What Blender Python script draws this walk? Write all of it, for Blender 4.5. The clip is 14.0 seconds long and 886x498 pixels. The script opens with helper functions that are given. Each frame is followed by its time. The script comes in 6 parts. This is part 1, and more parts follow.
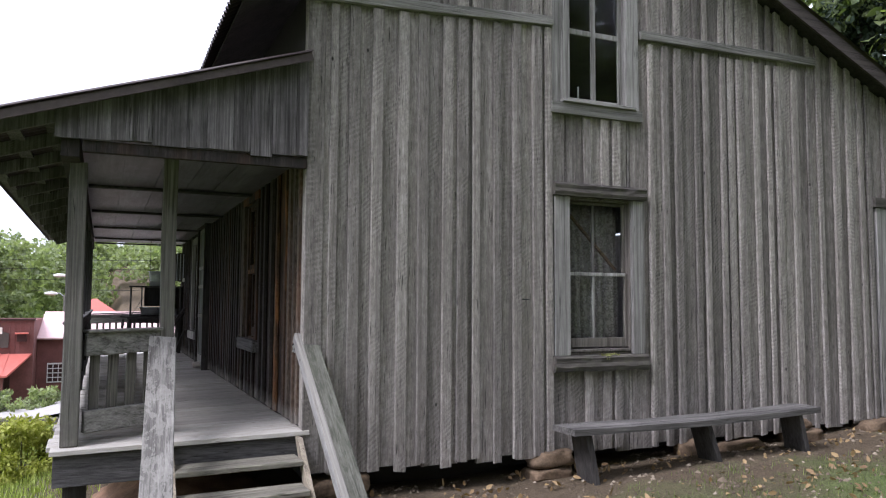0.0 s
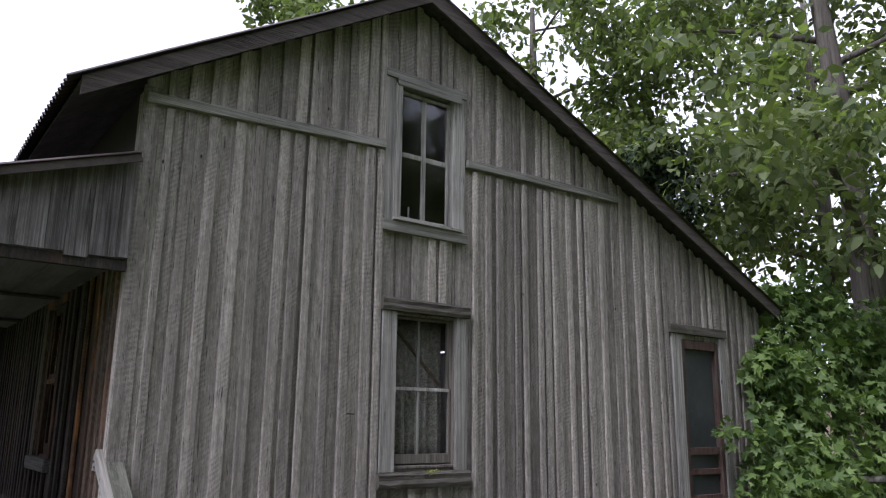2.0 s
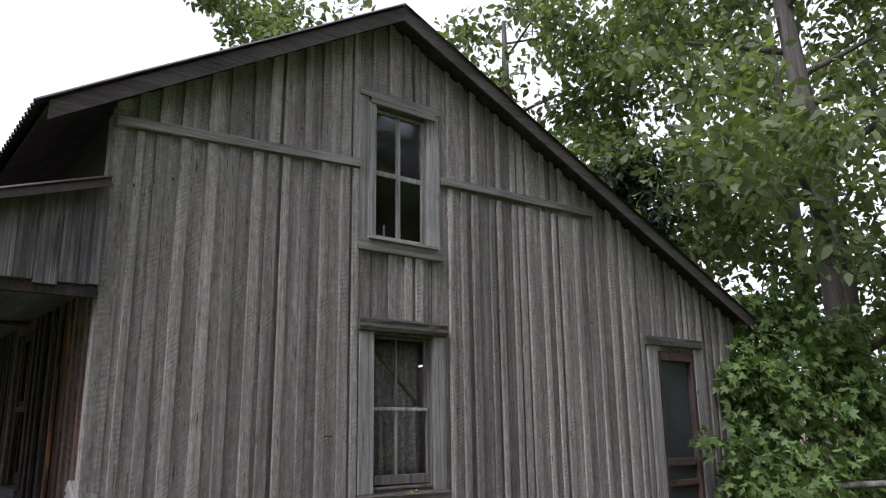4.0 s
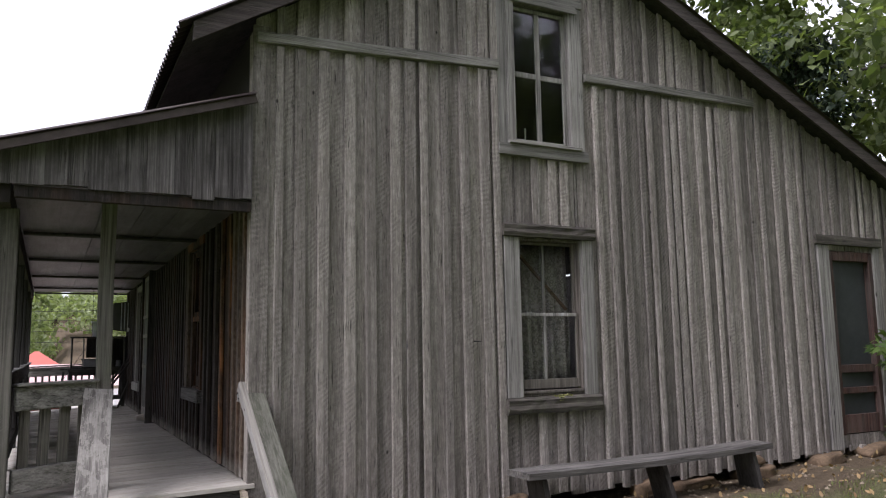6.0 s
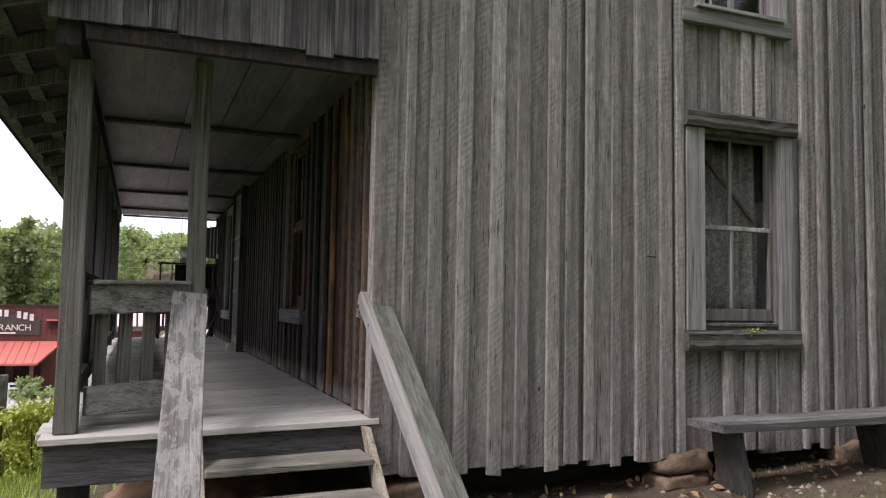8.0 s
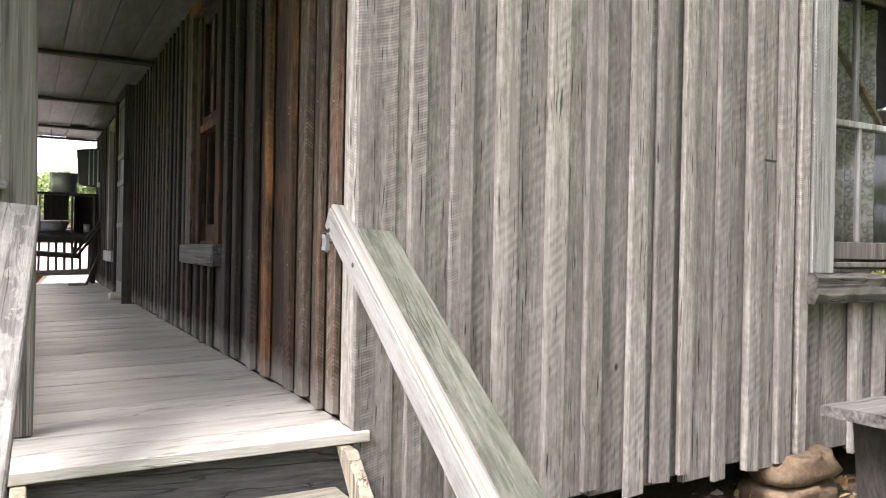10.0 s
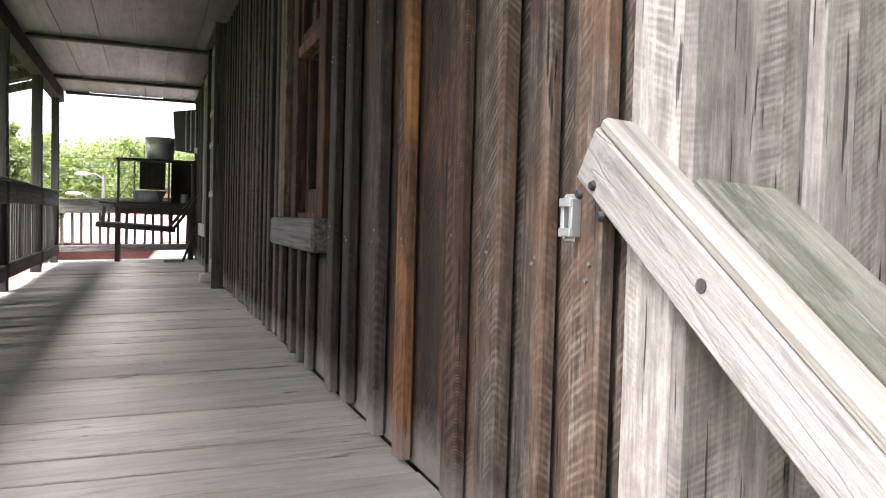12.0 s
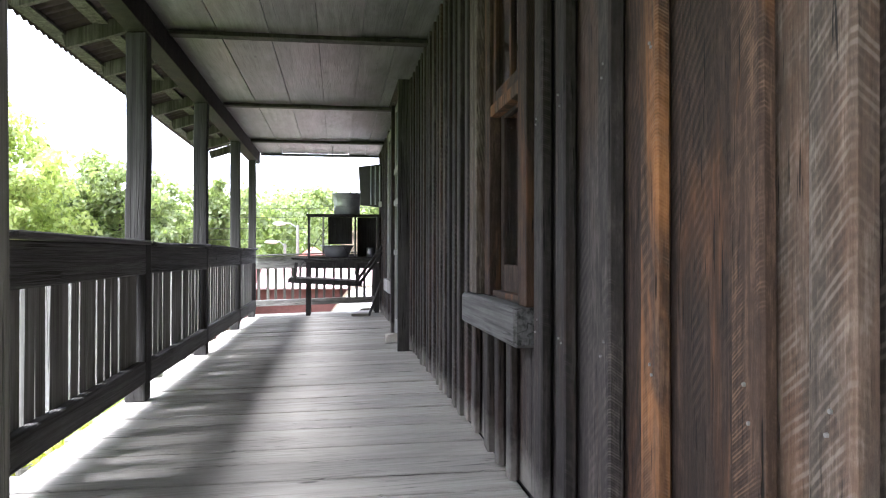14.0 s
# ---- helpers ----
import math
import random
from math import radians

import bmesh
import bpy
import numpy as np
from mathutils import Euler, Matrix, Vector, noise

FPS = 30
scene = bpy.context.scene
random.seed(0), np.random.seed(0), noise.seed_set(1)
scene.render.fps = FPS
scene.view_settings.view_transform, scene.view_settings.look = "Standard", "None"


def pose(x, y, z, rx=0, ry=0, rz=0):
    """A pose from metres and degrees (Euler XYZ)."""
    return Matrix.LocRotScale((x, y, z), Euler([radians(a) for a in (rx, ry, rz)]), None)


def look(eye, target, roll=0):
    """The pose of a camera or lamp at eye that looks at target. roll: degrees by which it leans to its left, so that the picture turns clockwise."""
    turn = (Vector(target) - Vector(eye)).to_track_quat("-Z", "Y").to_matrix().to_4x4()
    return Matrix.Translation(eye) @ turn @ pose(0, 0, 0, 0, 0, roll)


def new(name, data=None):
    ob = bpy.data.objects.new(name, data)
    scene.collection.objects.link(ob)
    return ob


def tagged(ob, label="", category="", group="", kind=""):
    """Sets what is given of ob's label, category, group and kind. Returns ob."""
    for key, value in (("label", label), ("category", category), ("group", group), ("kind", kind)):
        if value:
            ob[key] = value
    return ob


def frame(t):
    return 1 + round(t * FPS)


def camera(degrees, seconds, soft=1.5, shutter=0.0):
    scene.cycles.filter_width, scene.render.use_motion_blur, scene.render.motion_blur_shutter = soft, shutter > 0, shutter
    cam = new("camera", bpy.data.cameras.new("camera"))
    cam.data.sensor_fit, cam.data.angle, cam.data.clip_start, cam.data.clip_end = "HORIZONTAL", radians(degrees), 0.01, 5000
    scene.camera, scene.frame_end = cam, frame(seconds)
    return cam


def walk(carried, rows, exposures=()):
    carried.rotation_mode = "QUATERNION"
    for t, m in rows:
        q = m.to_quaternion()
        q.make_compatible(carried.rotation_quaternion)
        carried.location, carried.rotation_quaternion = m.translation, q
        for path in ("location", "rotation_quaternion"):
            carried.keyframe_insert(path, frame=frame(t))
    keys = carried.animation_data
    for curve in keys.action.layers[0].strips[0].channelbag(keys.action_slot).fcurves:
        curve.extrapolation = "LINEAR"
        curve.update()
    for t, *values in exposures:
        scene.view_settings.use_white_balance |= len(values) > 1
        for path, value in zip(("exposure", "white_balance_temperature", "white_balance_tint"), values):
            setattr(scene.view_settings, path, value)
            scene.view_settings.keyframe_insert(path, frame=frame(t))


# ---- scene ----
cam = camera(60.3, 14.0, soft=1.1)
PATH = [
    (0, (-1.458, -5.893, 0.978), (-0.647, -4.07, 1.121), 0.3),
    (0.5, (-1.478, -5.906, 0.958), (-0.551, -4.149, 1.19), 1.3),
    (1, (-1.462, -5.925, 0.93), (-0.413, -4.255, 1.265), 1.6),
    (1.5, (-1.47, -5.934, 0.939), (-0.34, -4.333, 1.34), 1.0),
    (2, (-1.49, -5.945, 0.94), (-0.321, -4.385, 1.388), 0.6),
    (2.5, (-1.479, -5.979, 0.954), (-0.299, -4.439, 1.441), 0.2),
    (2.7, (-1.472, -5.996, 0.962), (-0.283, -4.468, 1.464), 0.1),
    (4.8, (-1.504, -5.92, 1.036), (-0.292, -4.39, 1.471), -1.1),
    (5, (-1.49, -5.923, 1.031), (-0.309, -4.361, 1.438), -1.3),
    (5.5, (-1.43, -5.92, 1.022), (-0.375, -4.248, 1.329), -1.6),
    (6, (-1.376, -5.842, 0.969), (-0.464, -4.08, 1.226), -1.0),
    (6.5, (-1.347, -5.618, 0.874), (-0.535, -3.801, 1.073), -0.4),
    (7, (-1.302, -5.265, 0.828), (-0.527, -3.428, 0.988), 0.3),
    (7.5, (-1.292, -4.836, 0.751), (-0.583, -2.971, 0.894), 0.8),
    (8, (-1.309, -4.365, 0.689), (-0.572, -2.511, 0.826), 1.0),
    (8.2, (-1.318, -4.156, 0.674), (-0.562, -2.31, 0.809), 0.8),
    (10.3, (-0.901, -2.057, 0.599), (0.081, -0.315, 0.583), 1.5),
    (10.5, (-0.856, -1.883, 0.609), (0.13, -0.144, 0.588), 1.7),
    (11, (-0.73, -1.462, 0.599), (0.124, 0.346, 0.55), 1.4),
    (11.5, (-0.661, -1.067, 0.587), (0.151, 0.759, 0.515), 1.8),
    (12, (-0.615, -0.754, 0.604), (0.108, 1.109, 0.529), 1.6),
    (12.5, (-0.548, -0.475, 0.712), (-0.101, 1.474, 0.67), 1.2),
    (13, (-0.554, -0.379, 0.756), (-0.199, 1.589, 0.786), 1.0),
    (13.5, (-0.578, -0.332, 0.753), (-0.253, 1.642, 0.776), 0.5),
    (14, (-0.6, -0.306, 0.755), (-0.325, 1.675, 0.771), 0.1),
]
walk(cam, [(t, look(eye, target, roll)) for t, eye, target, roll in PATH], [(0, 1.3, 5700, 21), (1.5, 1.1, 5700, 22), (2.7, 1.0, 5700, 23), (5, 0.98, 5800, 24), (6.5, 1.05, 6050, 22), (8.2, 1.15, 6050, 22), (9.2, 1.7, 6100, 19), (10.3, 2.65, 6250, 18), (12, 2.75, 6200, 18), (12.6, 3.2, 5950, 17), (13, 3.45, 5850, 18), (13.5, 3.4, 5750, 17), (14, 3.15, 5700, 17)])


# ---- world, sky light, exposure ----
EXPO = 0.0
world = bpy.data.worlds.new("overcast_sky")
scene.world = world
world.use_nodes = True
wn, wl = world.node_tree.nodes, world.node_tree.links
sky = wn.new("ShaderNodeTexSky")
sky.sky_type = "NISHITA"
sky.sun_disc = False
sky.sun_elevation = radians(48)
sky.sun_rotation = radians(-105)
sky.dust_density, sky.air_density = 4.0, 1.0
hsv = wn.new("ShaderNodeHueSaturation")
hsv.inputs["Saturation"].default_value = 0.12
wl.new(sky.outputs[0], hsv.inputs["Color"])
veil = wn.new("ShaderNodeMixRGB")
veil.inputs[0].default_value = 0.55
veil.inputs[2].default_value = (13.0, 13.2, 13.6, 1)
wl.new(hsv.outputs[0], veil.inputs[1])
wl.new(veil.outputs[0], wn["Background"].inputs["Color"])
wn["Background"].inputs["Strength"].default_value = 0.078

sun = new("sun", bpy.data.lights.new("sun", "SUN"))
sun.data.energy = 1.7
sun.data.angle = radians(18)
sun.data.color = (1.0, 0.97, 0.92)
sun.matrix_basis = look((-8, -2.2, 11), (0, 0, 0))


# ---- materials ----
class Mat:
    """A small node-material builder."""

    def __init__(self, name, rough=0.8, metal=0.0):
        self.m = bpy.data.materials.new(name)
        self.m.use_nodes = True
        self.n, self.l = self.m.node_tree.nodes, self.m.node_tree.links
        self.b = self.n["Principled BSDF"]
        self.b.inputs["Roughness"].default_value = rough
        self.b.inputs["Metallic"].default_value = metal
        self.b.inputs["Specular IOR Level"].default_value = 0.3

    def put(self, sock, v):
        if isinstance(v, bpy.types.NodeSocket):
            self.l.new(v, sock)
        elif isinstance(v, (tuple, list)) and sock.type == "RGBA" and len(v) == 3:
            sock.default_value = (*v, 1)
        else:
            sock.default_value = v

    def node(self, kind, out=0, **sockets):
        nd = self.n.new(kind)
        for k, v in sockets.items():
            self.put(nd.inputs[k.replace("_", " ")], v)
        return nd.outputs[out]

    def math(self, op, a, b=0.0, clamp=False):
        nd = self.n.new("ShaderNodeMath")
        nd.operation, nd.use_clamp = op, clamp
        self.put(nd.inputs[0], a)
        self.put(nd.inputs[1], b)
        return nd.outputs[0]

    def coords(self, shift=True):
        c = self.node("ShaderNodeTexCoord", 3)
        if not shift:
            return c
        r = self.math("MULTIPLY", self.random(), 41.0)
        nd = self.n.new("ShaderNodeVectorMath")
        nd.operation = "ADD"
        self.l.new(c, nd.inputs[0])
        self.l.new(r, nd.inputs[1])
        return nd.outputs[0]

    def random(self):
        return self.node("ShaderNodeObjectInfo", 5)

    def island(self):
        return self.node("ShaderNodeNewGeometry", 8)

    def scaled(self, c, s):
        nd = self.n.new("ShaderNodeMapping")
        self.l.new(c, nd.inputs[0])
        nd.inputs["Scale"].default_value = s
        return nd.outputs[0]

    def noise(self, c, scale, detail=4, rough=0.6, distort=0.0):
        return self.node("ShaderNodeTexNoise", 0, Vector=c, Scale=scale, Detail=detail, Roughness=rough, Distortion=distort)

    def ramp(self, fac, *stops):
        nd = self.n.new("ShaderNodeValToRGB")
        el = nd.color_ramp.elements
        while len(el) < len(stops):
            el.new(0.5)
        for e, (p, c) in zip(el, stops):
            e.position = p
            e.color = (*c, 1) if isinstance(c, tuple) else (c, c, c, 1)
        self.put(nd.inputs[0], fac)
        return nd.outputs[0]

    def mix(self, fac, a, b, mode="MIX"):
        nd = self.n.new("ShaderNodeMixRGB")
        nd.blend_type = mode
        self.put(nd.inputs[0], fac)
        self.put(nd.inputs[1], a)
        self.put(nd.inputs[2], b)
        return nd.outputs[0]

    def finish(self, color, bump=None, strength=0.4, dist=0.01, rough=None):
        self.put(self.b.inputs["Base Color"], color)
        if rough is not None:
            self.put(self.b.inputs["Roughness"], rough)
        if bump is not None:
            self.put(self.b.inputs["Normal"], self.node("ShaderNodeBump", 0, Strength=strength, Distance=dist, Height=bump))
        return self.m


def wood(name, light, mid, dark, axis="z", saw=0.5, rough=0.85, vary=0.35, stain=(0.1, 0.09, 0.08), stain_amount=0.5, cross="x", isl=False, moss=0.0, grain=1.0, cracks=0.8, foot=0.0, flakes=0.0, pitch=330.0, marks=0.34, long=1.5):
    """Weathered sawn wood: grain along an axis, saw marks across it, knots, stains, and a tone for each piece."""
    a = Mat(name, rough)
    c = a.coords()
    wide = 80 * grain
    s = {"x": (long, wide, wide), "y": (wide, long, wide), "z": (wide, wide, long)}[axis]
    fine = a.noise(a.scaled(c, s), 1.0, 8, 0.72)
    s2 = tuple(v * 0.25 for v in s)
    coarse = a.noise(a.scaled(c, s2), 1.0, 5, 0.62, 0.8)
    grainy = a.math("ADD", a.math("MULTIPLY", fine, 0.55), a.math("MULTIPLY", coarse, 0.45))
    col = a.ramp(grainy, (0.37, dark), (0.48, mid), (0.61, light))
    split = a.noise(a.scaled(c, tuple(v * 0.32 if v > 10 else v * 0.35 for v in s)), 1.0, 2, 0.5, 0.4)
    crack = a.ramp(split, (0.478, 0.0), (0.5, 1.0), (0.522, 0.0))
    gate = a.ramp(a.noise(c, 1.7, 3), (0.45, 0.0), (0.6, 1.0))
    crack = a.math("MULTIPLY", a.math("MULTIPLY", crack, gate), cracks)
    col = a.mix(crack, col, tuple(v * 0.4 for v in dark))
    rnd = a.island() if isl else a.random()
    tone = a.math("ADD", a.math("MULTIPLY", rnd, vary), 1.0 - vary * 0.5)
    blotch = a.noise(a.scaled(c, tuple(2.6 if v > 10 else 0.9 for v in s)), 2.2, 6, 0.75)
    col = a.mix(a.math("MULTIPLY", a.ramp(blotch, (0.42, 0.0), (0.68, 1.0)), stain_amount), col, stain)
    # saw marks: leaning bands that come and go from piece to piece
    sep = a.n.new("ShaderNodeSeparateXYZ")
    a.l.new(c, sep.inputs[0])
    along, over = sep.outputs["XYZ".index(axis.upper())], sep.outputs["XYZ".index(cross.upper())]
    third = [q for q in "xyz" if q not in (axis, cross)][0]
    over = a.math("ADD", over, sep.outputs["XYZ".index(third.upper())])
    tilt = a.math("SUBTRACT", a.math("FRACT", a.math("MULTIPLY", rnd, 7.3)), 0.5)
    lean = a.math("ADD", a.math("MULTIPLY", a.math("SIGN", tilt), 0.45), a.math("MULTIPLY", tilt, 1.1))
    pos = a.math("ADD", along, a.math("MULTIPLY", over, lean))
    pos = a.math("ADD", pos, a.math("MULTIPLY", a.noise(c, 2.5, 3), 0.07))
    wave = a.math("SINE", a.math("MULTIPLY", pos, pitch))
    band = a.math("MULTIPLY", a.ramp(wave, (0.0, 0.0), (0.8, 1.0)), a.ramp(a.noise(c, 24.0, 6, 0.75), (0.47, 0.0), (0.6, 1.0)))
    keep = a.math("GREATER_THAN", a.math("FRACT", a.math("MULTIPLY", rnd, 13.7)), 1.0 - saw)
    band = a.math("MULTIPLY", band, keep)
    col = a.mix(a.math("MULTIPLY", band, marks), col, tuple(min(1, v * (1.0 + 0.5 * marks)) for v in light))
    if marks > 0.4:  # the saw's deeper teeth leave dark lines between the bright ones
        trough = a.math("MULTIPLY", a.math("MULTIPLY", a.ramp(wave, (-0.9, 1.0), (-0.3, 0.0)), keep), a.ramp(a.noise(c, 18.0, 6, 0.75), (0.48, 0.0), (0.64, 0.7)))
        col = a.mix(trough, col, tuple(v * 0.6 for v in dark))
    # knots and nail stains
    vor = a.node("ShaderNodeTexVoronoi", 0, Vector=a.scaled(c, {"x": (0.35, 1, 1), "y": (1, 0.35, 1), "z": (1, 1, 0.35)}[axis]), Scale=4.6)
    col = a.mix(a.ramp(vor, (0.035, 0.9), (0.07, 0.0)), col, tuple(v * 0.35 for v in dark))
    if moss:
        col = a.mix(a.math("MULTIPLY", a.ramp(a.noise(c, 7.0, 6, 0.75), (0.5, 0.0), (0.62, 1.0)), moss), col, (0.13, 0.145, 0.085))
    if flakes:  # ragged flakes of old grey paint still holding on the bare wood
        f = a.noise(a.scaled(c, tuple(1.0 if v > 10 else 0.45 for v in s)), 16.0, 8, 0.72, 0.3)
        f = a.math("MULTIPLY", a.ramp(f, (0.495, 0.0), (0.525, 1.0)), flakes)
        shade = a.ramp(a.noise(c, 60.0, 4, 0.6), (0.35, tuple(v * 0.78 for v in light)), (0.65, light))
        col = a.mix(f, col, shade)
    if foot:  # splash and scuffing have bleached the foot of the boards
        raw_c = a.coords(False)
        sp = a.n.new("ShaderNodeSeparateXYZ")
        a.l.new(raw_c, sp.inputs[0])
        up = a.math("ADD", sp.outputs[2], a.math("MULTIPLY", a.math("SUBTRACT", a.noise(c, 9.0, 5, 0.7), 0.5), 0.25))
        col = a.mix(a.math("MULTIPLY", a.ramp(up, (0.03, 1.0), (0.16, 0.0)), foot), col, (0.27, 0.25, 0.225))
    mul = a.n.new("ShaderNodeVectorMath")
    mul.operation = "SCALE"
    a.l.new(col, mul.inputs[0])
    a.l.new(tone, mul.inputs["Scale"])
    h = a.math("SUBTRACT", a.math("ADD", a.math("MULTIPLY", grainy, 1.0), a.math("MULTIPLY", band, 0.22)), a.math("MULTIPLY", crack, 0.8))
    return a.finish(mul.outputs[0], h, 1.0, 0.008)


def siding(name, light, mid, dark, tint=(0.3, 0.16, 0.08), tint_amount=0.0, saw=0.6, marks=0.5, pitch=330.0, vary=0.4, foot=0.0, streak=0.5, scratch=1.5, check=0.85, turn=1.0, slope=0.8):
    """Rough-sawn wall boards, upright: soft grain, arcs of the mill saw, short dark checks, bare patches, a tone for each piece."""
    a = Mat(name, 0.88)
    c, own, rnd = a.coords(), a.coords(False), a.random()
    grain = a.noise(a.scaled(c, (110, 110, 7)), 1.0, 8, 0.74)
    broad = a.noise(a.scaled(c, (15, 15, 0.55)), 1.0, 4, 0.6, 0.6)
    mottle = a.noise(a.scaled(c, (22, 22, 12)), 1.0, 9, 0.8)
    g = a.math("ADD", a.math("ADD", a.math("MULTIPLY", grain, 0.34), a.math("MULTIPLY", broad, 0.30)), a.math("MULTIPLY", mottle, 0.36))
    col = a.ramp(g, (0.36, dark), (0.5, mid), (0.62, light))
    if tint_amount:
        bare = a.ramp(a.noise(a.scaled(c, (4, 4, 0.9)), 1.0, 5, 0.65, 0.5), (0.5, 0.0), (0.62, 1.0))
        col = a.mix(a.math("MULTIPLY", bare, tint_amount), col, a.ramp(g, (0.36, tuple(v * 0.35 for v in tint)), (0.62, tint)))
    # grey rain streaks
    wet = a.ramp(a.noise(a.scaled(c, (24, 24, 0.5)), 1.0, 3, 0.6), (0.5, 0.0), (0.68, 1.0))
    col = a.mix(a.math("MULTIPLY", wet, streak), col, tuple(v * 0.55 for v in mid))
    # arcs of the mill saw across each piece
    sep = a.n.new("ShaderNodeSeparateXYZ")
    a.l.new(own, sep.inputs[0])
    over = a.math("ADD", sep.outputs[0], sep.outputs[1])
    pick = a.math("FRACT", a.math("MULTIPLY", rnd, 7.3))
    lean = a.math("MULTIPLY", a.math("SUBTRACT", a.math("FRACT", a.math("MULTIPLY", rnd, 29.1)), 0.4), slope)
    turn = a.math("MULTIPLY", a.math("SIGN", a.math("SUBTRACT", pick, 0.04)), turn)
    off = a.math("ADD", over, 0.42)
    curve = a.math("MULTIPLY", a.math("MULTIPLY", off, off), slope * 0.9)
    pos = a.math("ADD", sep.outputs[2], a.math("MULTIPLY", turn, a.math("ADD", a.math("MULTIPLY", over, lean), curve)))
    pos = a.math("ADD", pos, a.math("MULTIPLY", a.noise(a.scaled(c, (2.5, 2.5, 3)), 1.0, 3, 0.5), 0.05))
    wave = a.math("SINE", a.math("MULTIPLY", pos, pitch))
    slow = a.math("SINE", a.math("MULTIPLY", pos, pitch * 0.237))
    both = a.math("ADD", a.math("MULTIPLY", wave, 0.55), a.math("MULTIPLY", slow, 0.45))
    both = a.math("ADD", both, a.math("MULTIPLY", a.math("SUBTRACT", a.noise(c, 45.0, 4, 0.7), 0.5), 1.5))
    patch = a.ramp(a.noise(a.scaled(c, (9, 9, 2.2)), 1.0, 4, 0.7), (0.46, 0.0), (0.62, 1.0))
    keep = a.math("GREATER_THAN", a.math("FRACT", a.math("MULTIPLY", rnd, 13.7)), 1.0 - saw)
    patch = a.math("MULTIPLY", a.math("MULTIPLY", patch, keep), marks)
    rise = a.math("MULTIPLY", a.ramp(both, (0.15, 0.0), (0.75, 1.0)), patch)
    fall = a.math("MULTIPLY", a.ramp(a.math("MULTIPLY", both, -1.0), (0.1, 0.0), (0.8, 1.0)), patch)
    col = a.mix(rise, col, tuple(min(1, v * scratch) for v in light))
    col = a.mix(a.math("MULTIPLY", fall, 0.8), col, tuple(v * 0.55 for v in dark))
    # short dark checks along the grain, nail stains and knots
    split = a.noise(a.scaled(c, (130, 130, 6)), 1.0, 2, 0.5)
    split = a.math("MULTIPLY", a.ramp(split, (0.66, 0.0), (0.70, 1.0)), check)
    col = a.mix(split, col, tuple(v * 0.22 for v in dark))
    vor = a.node("ShaderNodeTexVoronoi", 0, Vector=a.scaled(c, (1, 1, 0.55)), Scale=3.4)
    col = a.mix(a.ramp(vor, (0.022, 0.95), (0.045, 0.0)), col, tuple(v * 0.2 for v in dark))
    if foot:  # splash and scuffing have bleached the foot of the boards
        up = a.math("ADD", sep.outputs[2], a.math("MULTIPLY", a.math("SUBTRACT", a.noise(c, 9.0, 5, 0.7), 0.5), 0.22))
        col = a.mix(a.math("MULTIPLY", a.ramp(up, (0.03, 1.0), (0.15, 0.0)), foot), col, (0.25, 0.23, 0.205))
    tone = a.math("ADD", a.math("MULTIPLY", rnd, vary), 1.0 - vary * 0.5)
    mul = a.n.new("ShaderNodeVectorMath")
    mul.operation = "SCALE"
    a.l.new(col, mul.inputs[0])
    a.l.new(tone, mul.inputs["Scale"])
    h = a.math("SUBTRACT", a.math("ADD", g, a.math("MULTIPLY", a.math("MULTIPLY", both, patch), 0.16)), a.math("MULTIPLY", split, 0.5))
    return a.finish(mul.outputs[0], h, 1.0, 0.006)


GREY = siding("grey_weathered_boards", (0.395, 0.363, 0.327), (0.215, 0.193, 0.171), (0.076, 0.066, 0.057), saw=0.75, marks=0.36, vary=0.66, pitch=620.0, scratch=1.1, streak=0.6, turn=-1.0, slope=0.7)
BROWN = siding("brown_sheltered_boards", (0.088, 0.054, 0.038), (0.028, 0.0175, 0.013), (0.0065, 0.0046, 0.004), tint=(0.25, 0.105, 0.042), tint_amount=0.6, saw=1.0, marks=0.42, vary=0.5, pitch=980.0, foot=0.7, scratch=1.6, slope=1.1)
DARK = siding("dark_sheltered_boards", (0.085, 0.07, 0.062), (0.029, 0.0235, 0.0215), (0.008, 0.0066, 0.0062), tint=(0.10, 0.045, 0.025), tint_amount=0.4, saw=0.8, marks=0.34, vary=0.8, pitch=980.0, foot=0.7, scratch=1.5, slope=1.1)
ORANGE = siding("orange_bare_boards", (0.15, 0.09, 0.058), (0.052, 0.03, 0.02), (0.012, 0.008, 0.0065), tint=(0.36, 0.155, 0.056), tint_amount=0.9, saw=1.0, marks=0.42, vary=0.2, pitch=900.0, foot=0.6, scratch=1.5, slope=1.2)
GREY_SIDE = siding("grey_corner_boards", (0.25, 0.208, 0.17), (0.08, 0.061, 0.047), (0.013, 0.0098, 0.008), tint=(0.17, 0.085, 0.046), tint_amount=0.6, saw=1.0, marks=0.36, vary=0.4, pitch=420.0, foot=0.6, scratch=1.05, slope=0.9)
FASCIA = wood("sooty_end_boards", (0.20, 0.184, 0.178), (0.10, 0.09, 0.088), (0.035, 0.031, 0.03), saw=0.2, vary=0.35, stain=(0.04, 0.035, 0.033), stain_amount=0.8)
TRIM = wood("grey_trim_wood", (0.34, 0.325, 0.30), (0.21, 0.20, 0.183), (0.075, 0.07, 0.063), saw=0.2, stain=(0.12, 0.113, 0.10))
TRIM_X = wood("grey_trim_wood_level", (0.34, 0.325, 0.30), (0.20, 0.19, 0.175), (0.07, 0.065, 0.058), axis="x", cross="z", saw=0.2, stain=(0.12, 0.115, 0.10), moss=0.15)
